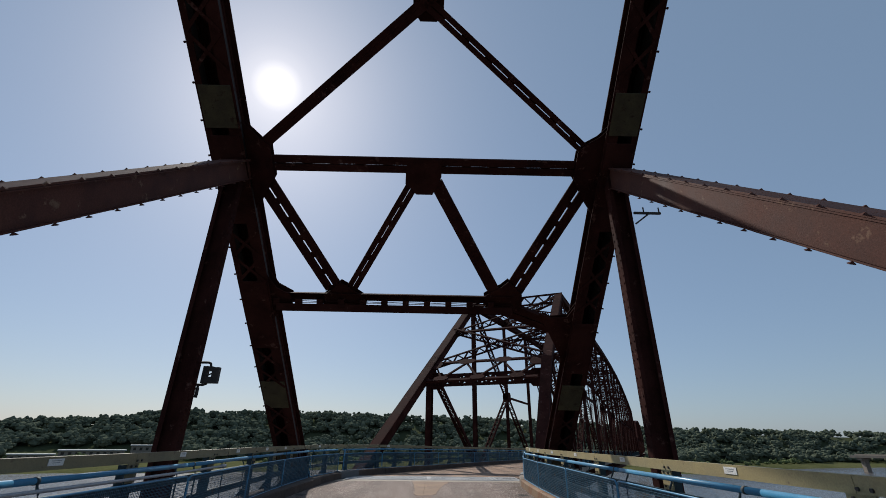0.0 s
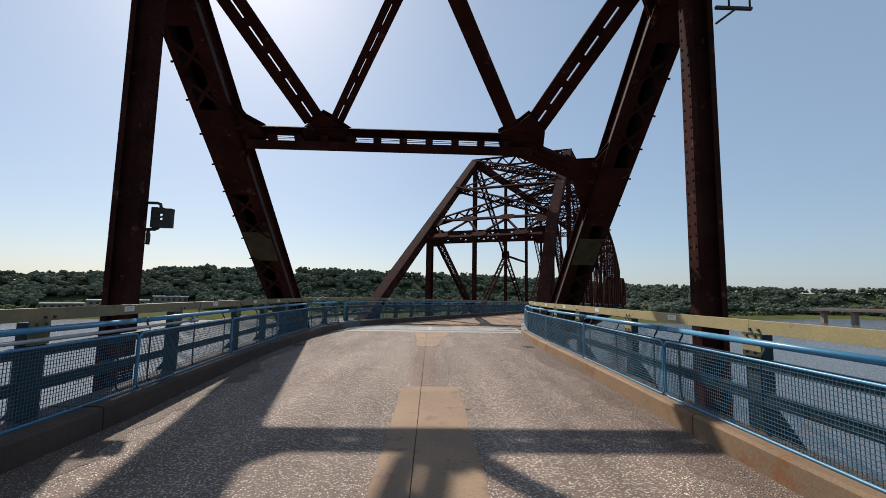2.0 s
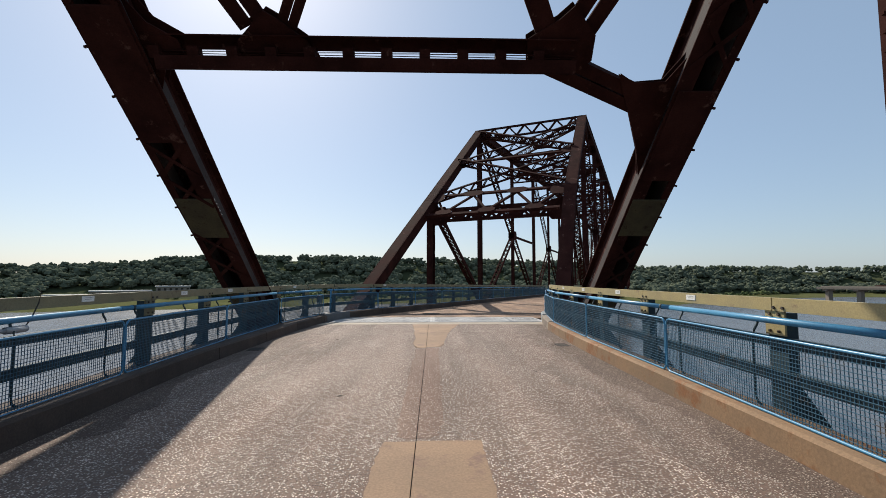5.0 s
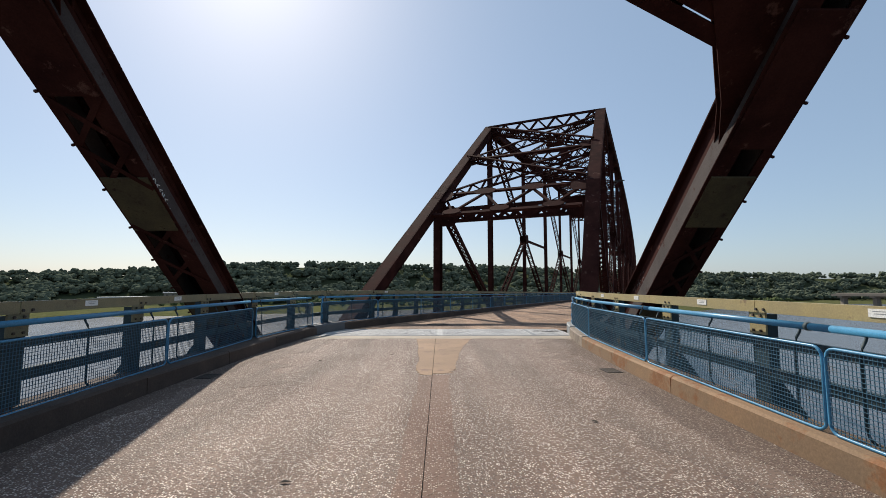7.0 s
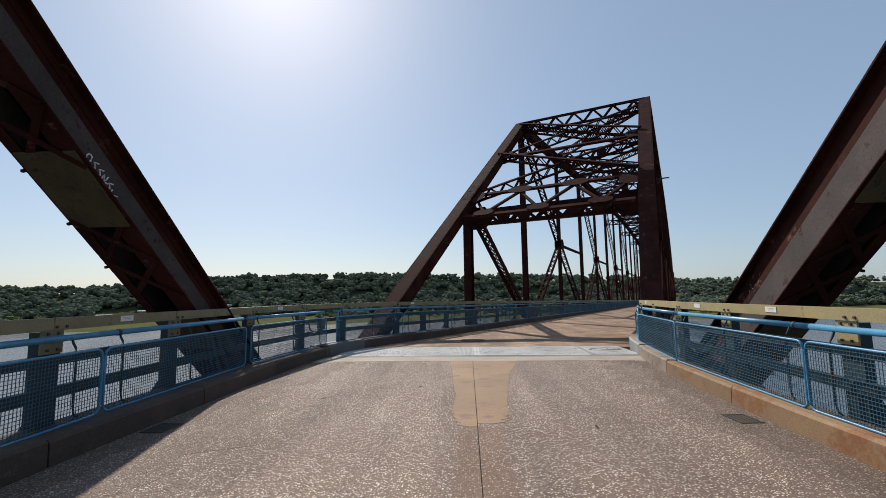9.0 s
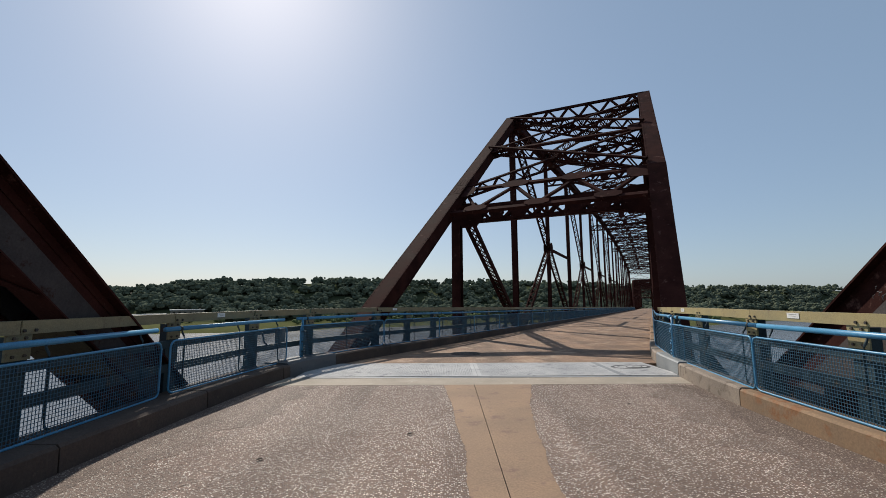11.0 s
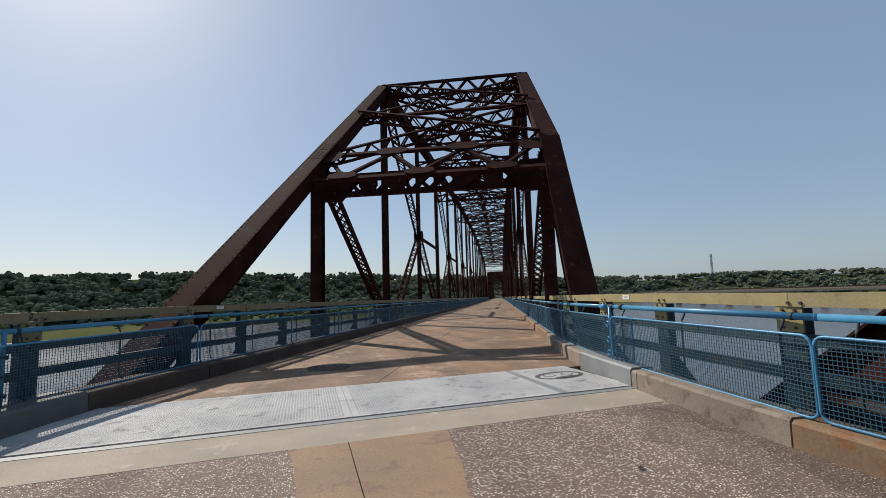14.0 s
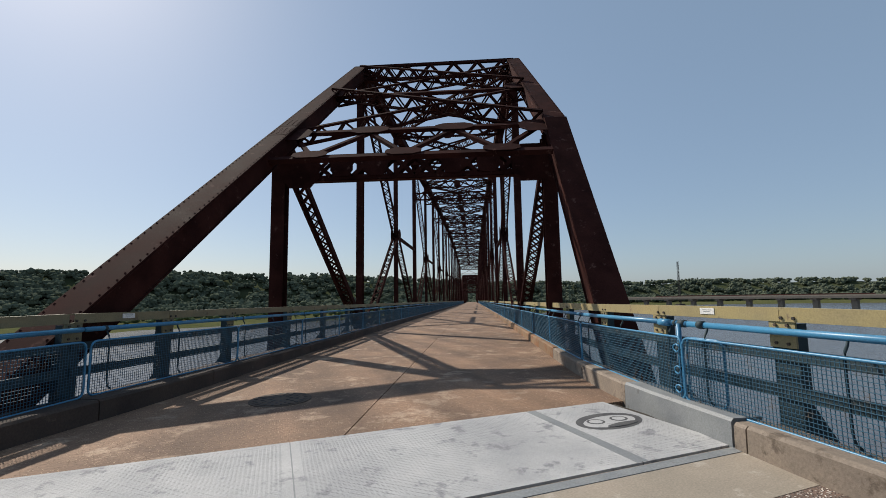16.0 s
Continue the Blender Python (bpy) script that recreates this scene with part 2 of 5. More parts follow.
class Soup:
    """Vertices and faces gathered for one mesh."""

    def __init__(self):
        self.v, self.f = [], []

    def hexa(self, pts):
        k = len(self.v)
        self.v += [tuple(p) for p in pts]
        self.f += [(k, k + 3, k + 2, k + 1), (k + 4, k + 5, k + 6, k + 7), (k, k + 1, k + 5, k + 4), (k + 1, k + 2, k + 6, k + 5), (k + 2, k + 3, k + 7, k + 6), (k + 3, k, k + 4, k + 7)]
        return self

    def bar(self, p, q, w, h, up=(0, 0, 1), at=(0, 0)):
        """A straight bar from p to q: w across, h along up; at shifts it across and up."""
        p, q = Vector(p), Vector(q)
        d = (q - p).normalized()
        side = d.cross(Vector(up))
        if side.length < 1e-4:
            side = d.cross(Vector((0, 1, 0)))
        side.normalize()
        upv = side.cross(d)
        o = side * at[0] + upv * at[1]
        c = [-side * w / 2 - upv * h / 2, side * w / 2 - upv * h / 2, side * w / 2 + upv * h / 2, -side * w / 2 + upv * h / 2]
        return self.hexa([p + o + k for k in c] + [q + o + k for k in c])

    def box(self, lo, hi):
        (a, b, c), (d, e, g) = lo, hi
        return self.hexa([(a, b, c), (d, b, c), (d, e, c), (a, e, c), (a, b, g), (d, b, g), (d, e, g), (a, e, g)])

    def tube(self, pts, r, n=8, closed=False):
        k0 = len(self.v)
        pts = [Vector(p) for p in pts]
        m = len(pts)
        for i, p in enumerate(pts):
            a = pts[(i - 1) % m] if closed or i else p
            b = pts[(i + 1) % m] if closed or i < m - 1 else p
            d = (b - a).normalized()
            s = d.cross(Vector((0, 0, 1)))
            if s.length < 0.05:
                s = d.cross(Vector((0, 1, 0)))
            s.normalize()
            u = s.cross(d)
            for j in range(n):
                g = 2 * math.pi * j / n
                self.v.append(tuple(p + s * r * math.cos(g) + u * r * math.sin(g)))
        for i in range(m if closed else m - 1):
            for j in range(n):
                a, b = k0 + i * n, k0 + ((i + 1) % m) * n
                self.f.append((a + j, a + (j + 1) % n, b + (j + 1) % n, b + j))
        if not closed:
            self.f.append(tuple(range(k0 + n - 1, k0 - 1, -1)))
            self.f.append(tuple(range(k0 + (m - 1) * n, k0 + m * n)))
        return self

    def plate(self, pts, normal, t):
        """A flat plate with the given corners, t thick."""
        nn = Vector(normal).normalized() * t / 2
        k, m = len(self.v), len(pts)
        self.v += [tuple(Vector(p) - nn) for p in pts] + [tuple(Vector(p) + nn) for p in pts]
        self.f += [tuple(range(k + m - 1, k - 1, -1)), tuple(range(k + m, k + 2 * m))]
        self.f += [(k + i, k + (i + 1) % m, k + m + (i + 1) % m, k + m + i) for i in range(m)]
        return self

    def mesh(self, name, mat, smooth=False):
        me = bpy.data.meshes.new(name)
        me.from_pydata(self.v, [], self.f)
        if mat:
            me.materials.append(mat)
        if smooth:
            me.polygons.foreach_set("use_smooth", [True] * len(me.polygons))
        me.update()
        return me


def part(name, soup, mat, parent=None, label="", smooth=False, kind=""):
    ob = new(name, soup if isinstance(soup, bpy.types.Mesh) else soup.mesh(name, mat, smooth))
    ob.parent = parent
    return tagged(ob, label, kind=kind)


def thing(name, m, label, category, group="", kind=""):
    ob = new(name)
    ob.matrix_world = m
    return tagged(ob, label, category, group, kind)


# ---- plan ----
# Span one runs along +y with its axis at x 0.05; span two starts at O2 and turns 25 degrees to the right.
AX, O2, BEND = 0.05, Vector((0.05, 13.18, 0.0)), 25.0
FALL = -0.014
S2 = Matrix.Translation(O2) @ Matrix.Rotation(radians(-BEND), 4, "Z")
S1 = Matrix.Translation((AX, 10.45, 0)) @ Matrix.Rotation(math.pi, 4, "Z")


def w2(r, s, z=0.0):
    return S2 @ Vector((r, s, z))


def drop(x, y):
    """Height of the roadway."""
    s = (S2.inverted() @ Vector((x, y, 0))).y
    return FALL * max(0.0, s - 1.0)


def curve(points, step=0.25):
    """A smooth line through the points, as evenly spaced places."""
    p = [Vector(q) for q in points]
    p = [2 * p[0] - p[1]] + p + [2 * p[-1] - p[-2]]
    out = []
    for i in range(1, len(p) - 2):
        n = max(2, int((p[i + 1] - p[i]).length / step))
        for k in range(n):
            t = k / n
            out.append(0.5 * (2 * p[i] + (p[i + 1] - p[i - 1]) * t + (2 * p[i - 1] - 5 * p[i] + 4 * p[i + 1] - p[i + 2]) * t * t + (3 * p[i] - p[i - 1] - 3 * p[i + 1] + p[i + 2]) * t ** 3))
    return out + [p[-2]]


class Line:
    """A line in plan with its length, offset outwards on demand."""

    def __init__(self, points, side):
        self.p = curve(points)
        self.side = side
        self.a = [0.0]
        for i in range(1, len(self.p)):
            self.a.append(self.a[-1] + (self.p[i] - self.p[i - 1]).length)
        self.length = self.a[-1]

    def at(self, a, off=0.0, z=0.0):
        a = min(max(a, 0.0), self.length - 1e-4)
        i = min(max(int(np.searchsorted(self.a, a, side="right")) - 1, 0), len(self.p) - 2)
        t = (a - self.a[i]) / (self.a[i + 1] - self.a[i])
        q = self.p[i].lerp(self.p[i + 1], t)
        d = (self.p[min(i + 2, len(self.p) - 1)] - self.p[max(i - 1, 0)]).normalized()
        nrm = Vector((d.y, -d.x)) * self.side
        q = q + nrm * off
        return Vector((q.x, q.y, drop(q.x, q.y) + z))

    def near(self, x, y):
        return self.a[min(range(len(self.p)), key=lambda i: (self.p[i] - Vector((x, y))).length)]


END = 215.0
xy = lambda r, s: tuple(w2(r, s))[:2]
RIGHT = Line([(3.15, -30), (3.17, -12), (3.20, -3), (3.30, 0), (3.40, 3), (3.49, 6), (3.69, 9), (3.88, 10.5), (4.18, 12.0), xy(3.86, 2.6), xy(3.72, 5), xy(3.70, 10), xy(3.70, 40), xy(3.70, END)], 1)
LEFT = Line([(-3.45, -30), (-3.47, -12), (-3.52, -3), (-3.78, 0.5), (-4.03, 4), (-4.05, 7), (-4.00, 10), (-3.75, 12.1), xy(-3.21, 0.0), xy(-3.06, 3), xy(-3.08, 8), xy(-3.08, 40), xy(-3.08, END)], -1)

# the left-hand railing swings out from its kerb towards the joint
LEFT_RAIL = Line([(-3.45, -30), (-3.47, -12), (-3.52, -3), (-3.78, 0.5), (-4.05, 4), (-4.20, 7), (-4.22, 10), (-3.97, 12.1), xy(-3.42, 0.0), xy(-3.22, 3), xy(-3.12, 8), xy(-3.08, 40), xy(-3.08, END)], -1)

# ---- ground, water, roadway ----
WATER_Z = -22.0


def strip(name, mat, a, b, thick, parent=None, label=""):
    """A slab between two rows of places of the same count."""
    s = Soup()
    n = len(a)
    s.v = [tuple(p) for p in a] + [tuple(p) for p in b] + [(p[0], p[1], p[2] - thick) for p in a] + [(p[0], p[1], p[2] - thick) for p in b]
    for i in range(n - 1):
        s.f += [(i, i + 1, n + i + 1, n + i), (2 * n + i, 3 * n + i, 3 * n + i + 1, 2 * n + i + 1), (i, 2 * n + i, 2 * n + i + 1, i + 1), (n + i, n + i + 1, 3 * n + i + 1, 3 * n + i)]
    s.f += [(0, n, 3 * n, 2 * n), (n - 1, 3 * n - 1, 4 * n - 1, 2 * n - 1)]
    return part(name, s, mat, parent, label)


PLATE_Y0, PLATE_Y1 = 12.06, 13.93
# Roadway of span one up to the joint, in two halves along the centre crack.
ys = [-30 + 0.5 * i for i in range(83)] + [11.18]
ys = [y for y in ys if y <= 11.18]


def edge_x(line, y):
    """Where the kerb line crosses the given y."""
    for i in range(1, len(line.p)):
        if (line.p[i - 1].y - y) * (line.p[i].y - y) <= 0:
            t = (y - line.p[i - 1].y) / (line.p[i].y - line.p[i - 1].y or 1)
            return line.p[i - 1].x + t * (line.p[i].x - line.p[i - 1].x)
    return line.p[0].x


road = thing("road", Matrix(), "worn exposed-aggregate concrete bridge roadway with a centre crack", "road", kind="structure")
G = 0.004
strip("slab", ROAD, [(edge_x(LEFT, y) - 0.05, y, 0) for y in ys], [(0.02 - G, y, 0) for y in ys], 0.3, road)
strip("slab", ROAD, [(0.02 + G, y, 0) for y in ys], [(edge_x(RIGHT, y) + 0.05, y, 0) for y in ys], 0.3, road)
part("crack_filler", Soup().box((-0.03, -30, -0.3), (0.07, 11.18, -0.012)), GAP, road, "dark dirt in the centre crack")
strip("apron", APRON, [(edge_x(LEFT, 11.185) - 0.05, 11.185, 0.002), (edge_x(LEFT, PLATE_Y0) - 0.05, PLATE_Y0 - 0.03, 0.002)], [(edge_x(RIGHT, 11.185) + 0.05, 11.185, 0.002), (edge_x(RIGHT, PLATE_Y0) + 0.05, PLATE_Y0 - 0.03, 0.002)], 0.3, road, "smooth grey concrete apron at the joint")


def ragged(name, x0, x1, y0, y1, seed, lift=0.004, mat=None, tapered=True, label="smooth tan concrete patch with ragged edges"):
    """A thin overlay with uneven edges; x0 and x1 may each run from one value to another."""
    rnd = random.Random(seed)
    n = max(8, int((y1 - y0) / 0.08))
    at = lambda v, u: v if isinstance(v, float) else v[0] + (v[1] - v[0]) * u ** 1.8
    outer = lambda v: abs(v if isinstance(v, float) else 1) > 0.1
    taper = [0.45, 0.85, 0.72, 0.95, 0.86, 1.0]

    def side(v):
        out = []
        for i in range(n + 1):
            y = y0 + (y1 - y0) * i / n
            x = at(v, i / n)
            if outer(v):
                x = x * (taper[i] if i < 6 and tapered else 1) + rnd.uniform(-0.012, 0.012) + 0.035 * noise.noise((y * 1.1, seed, 0))
            out.append((x, y, lift))
        return out

    a, b = side(x0), side(x1)
    return strip(name, mat or PATCH, a, b, 0.02, road, label)


ragged("patch", -0.31, 0.02 - G, -9.0, 0.28, 5)
ragged("patch", 0.02 + G, 0.65, -9.0, 0.30, 6)
ragged("crack_stain", -0.20, 0.02 - G, 0.36, 5.9, 9, 0.0022, ROAD_RUST, label="rust-red stain beside the centre crack")
ragged("crack_stain", 0.02 + G, 0.30, 0.38, 6.0, 10, 0.0022, ROAD_RUST, label="rust-red stain beside the centre crack")
ragged("patch", (-0.27, -0.54), 0.02 - G, 6.0, 11.18, 7)
ragged("patch", 0.02 + G, (0.44, 1.07), 6.12, 11.18, 8)



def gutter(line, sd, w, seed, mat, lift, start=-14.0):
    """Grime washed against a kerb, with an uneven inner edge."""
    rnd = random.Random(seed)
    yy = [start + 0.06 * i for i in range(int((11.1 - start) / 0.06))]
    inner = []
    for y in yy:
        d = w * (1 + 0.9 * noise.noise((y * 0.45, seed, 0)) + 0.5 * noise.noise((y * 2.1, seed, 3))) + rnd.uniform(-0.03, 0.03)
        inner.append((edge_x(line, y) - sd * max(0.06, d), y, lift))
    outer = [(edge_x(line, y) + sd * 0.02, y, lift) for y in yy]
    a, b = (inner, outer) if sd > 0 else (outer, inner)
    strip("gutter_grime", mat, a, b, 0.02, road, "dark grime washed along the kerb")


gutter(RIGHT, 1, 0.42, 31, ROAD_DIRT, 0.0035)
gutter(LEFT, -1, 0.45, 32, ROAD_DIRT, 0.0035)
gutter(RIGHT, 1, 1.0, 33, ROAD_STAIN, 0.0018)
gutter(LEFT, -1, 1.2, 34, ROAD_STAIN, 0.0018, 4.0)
part("joint_angle", Soup().box((edge_x(LEFT, PLATE_Y0) - 0.04, PLATE_Y0 - 0.16, -0.05), (edge_x(RIGHT, PLATE_Y0) + 0.04, PLATE_Y0 - 0.045, 0.007)), GREY, road, "grey steel edge angle along the joint")
# Joint plates: galvanised chequer plate laid across the joint.
joint = thing("joint_plate", Matrix(), "galvanised chequered steel plates across the bridge joint", "joint plate", kind="structure")
xs = [edge_x(LEFT, 12.6) + 0.02, 0.15, 3.1, edge_x(RIGHT, 12.6) - 0.02]
for i in range(3):
    a, b = xs[i] + 0.006, xs[i + 1] - 0.006
    s = Soup().box((a, PLATE_Y0, -0.02), (b, PLATE_Y1, 0.012))
    part("plate", s, GALV, joint)
part("gap", Soup().box((xs[0] - 0.2, PLATE_Y0 - 0.06, -0.3), (xs[-1] + 0.2, PLATE_Y1 + 0.02, -0.04)), GAP, joint, "dark open joint below the plates")
ribs = Soup()
rnd = random.Random(3)
for i in range(3):
    x = xs[i] + 0.1 if i else xs[0] + 0.4
    while x < xs[i + 1] - 0.08:
        y = PLATE_Y0 + 0.08
        while y < PLATE_Y1 - 0.06:
            d = 0.010 if (int(round(y / 0.036)) + int(round(x / 0.036))) % 2 else -0.010
            ribs.bar((x - d, y - 0.010, 0.0126), (x + d, y + 0.010, 0.0126), 0.005, 0.0018)
            y += 0.036
        x += 0.036
part("seam", Soup().box((0.14, PLATE_Y0 + 0.01, -0.02), (0.16, PLATE_Y1 - 0.01, 0.0105)), GREY, joint, "dull grey sealed seam between two plates")
part("seam", Soup().box((3.04, PLATE_Y0 + 0.01, 0.0), (3.17, PLATE_Y1 - 0.01, 0.0135)), GREY, joint, "dull grey sealed seam between two plates")
part("chequer_ribs", ribs, GALV, joint, kind="stuff")

# Roadway of span two.
def far_road(r0, r1):
    """A strip of span two cut off square at the plates."""
    q0 = (PLATE_Y1 + 0.03 - O2.y + math.sin(radians(BEND)) * r0) / math.cos(radians(BEND))
    q1 = (PLATE_Y1 + 0.03 - O2.y + math.sin(radians(BEND)) * r1) / math.cos(radians(BEND))
    us = [0, 0.02, 0.05, 0.1, 0.2, 0.35, 0.6, 1.0, 1.9]
    a = [w2(r0, q0 + (END - q0) * u) for u in us]
    b = [w2(r1, q1 + (END - q1) * u) for u in us]
    for c in (a, b):
        for p in c:
            p.z = drop(p.x, p.y)
    return a, b


road2 = thing("road_far", Matrix(), "brown worn concrete roadway running away inside the steel truss", "road", kind="structure")
for r0, r1 in ((-3.35, 0.27), (0.285, 4.1)):
    a, b = far_road(r0, r1)
    strip("slab", ROAD_FAR, a, b, 0.3, road2)
a, b = far_road(0.22, 0.34)
strip("crack_filler", GAP, [p - Vector((0, 0, 0.015)) for p in a], [p - Vector((0, 0, 0.015)) for p in b], 0.2, road2, "dark dirt in the centre crack")


# ---- steel trusses ----
def laced(s, p, q, up, depth, width, flange=0.09, t=0.02, pitch=None, bar=0.05, both=True, double=False):
    """A built-up member: two channels held apart along up, with lacing bars on both faces."""
    p, q = Vector(p), Vector(q)
    d = (q - p).normalized()
    side = d.cross(Vector(up)).normalized()
    upv = side.cross(d)
    for k in (-1, 1):
        s.bar(p, q, width, t, upv, (0, k * (depth / 2 - t / 2)))
        for j in (-1, 1):
            s.bar(p, q, t, flange, upv, (j * (width / 2 - t / 2), k * (depth / 2 - flange / 2)))
    n = max(2, int((q - p).length / (pitch or depth * 1.1)))
    for j in (-1, 1) if both else (1,):
        for i in range(n):
            a, b = p.lerp(q, i / n), p.lerp(q, (i + 1) / n)
            h = depth / 2 - flange * 0.6
            o = side * j * (width / 2 + 0.003)
            e = -1 if i % 2 else 1
            s.bar(a + upv * h * e + o, b - upv * h * e + o, bar, 0.012, side)
            if double:
                s.bar(a - upv * h * e + o * 1.02, b + upv * h * e + o * 1.02, bar, 0.012, side)
    return s


def boxed(s, p, q, up, depth, width, t=0.025):
    """A riveted box: two webs and a cover plate on top, open below with lacing."""
    p, q = Vector(p), Vector(q)
    d = (q - p).normalized()
    side = d.cross(Vector(up)).normalized()
    upv = side.cross(d)
    for j in (-1, 1):
        s.bar(p, q, t, depth, upv, (j * (width / 2 - 0.05), 0))
        s.bar(p, q, 0.10, 0.02, upv, (j * (width / 2 - 0.05), -depth / 2 + 0.01))
        s.bar(p, q, 0.09, 0.02, upv, (j * (width / 2 - 0.02), depth / 2 - 0.03))
    s.bar(p, q, width + 0.04, 0.03, upv, (0, depth / 2))
    L = (q - p).length
    n = int(L / 0.62)
    for i in range(n):
        a, b = p.lerp(q, i / n), p.lerp(q, (i + 1) / n)
        o = -upv * (depth / 2 + 0.004)
        h = width / 2 - 0.06
        if i % 9 < 3:
            s.bar(a + o, b + o, width - 0.06, 0.014, upv)
        else:
            for e in (-1, 1):
                s.bar(a + o * (1 + 0.02 * e) + side * h * e, b + o * (1 + 0.02 * e) - side * h * e, 0.07, 0.012, upv)
    return s


def rivets(s, p, q, up, offs, pitch, r=0.02):
    """Rows of rivet heads along a member."""
    p, q = Vector(p), Vector(q)
    d = (q - p).normalized()
    side = d.cross(Vector(up)).normalized()
    upv = side.cross(d)
    n = int((q - p).length / pitch)
    for i in range(1, n):
        c = p.lerp(q, i / n)
        for a, b in offs:
            o = c + side * a + upv * b
            k = len(s.v)
            s.v += [tuple(o + (d * x + side * y) * r) for x, y in ((1, 0), (0.3, 0.95), (-0.8, 0.6), (-0.8, -0.6), (0.3, -0.95))] + [tuple(o + upv * r * 0.8)]
            s.f += [(k + j, k + (j + 1) % 5, k + 5) for j in range(5)]
    return s


def hsection(s, p, q, w, h, t=0.03):
    """An upright H post in one piece: two side plates and a web."""
    a, b, c = w / 2, h / 2, t / 2
    prof = [(-a, -b), (a, -b), (a, -b + t), (c, -b + t), (c, b - t), (a, b - t), (a, b), (-a, b), (-a, b - t), (-c, b - t), (-c, -b + t), (-a, -b + t)]
    k, m = len(s.v), len(prof)
    for e in (Vector(p), Vector(q)):
        s.v += [(e.x + x, e.y + y, e.z) for x, y in prof]
    s.f += [(k + i, k + (i + 1) % m, k + m + (i + 1) % m, k + m + i) for i in range(m)]
    s.f += [(k + 0, k + 11, k + 10, k + 3, k + 2, k + 1), (k + 10, k + 9, k + 4, k + 3), (k + 9, k + 8, k + 7, k + 6, k + 5, k + 4)]
    o = k + m
    s.f += [(o + 0, o + 1, o + 2, o + 3, o + 10, o + 11), (o + 3, o + 4, o + 9, o + 10), (o + 4, o + 5, o + 6, o + 7, o + 8, o + 9)]
    return s


def gusset(s, centre, a, b, size, t=0.02):
    """An eight-sided plate at a joint, in the plane of a and b."""
    c, a, b = Vector(centre), Vector(a).normalized(), Vector(b).normalized()
    w, h = size
    pts = [c + a * x * w + b * y * h for x, y in ((-1, -0.45), (-0.55, -1), (0.55, -1), (1, -0.45), (1, 0.45), (0.55, 1), (-0.55, 1), (-1, 0.45))]
    return s.plate(pts, a.cross(b), t)


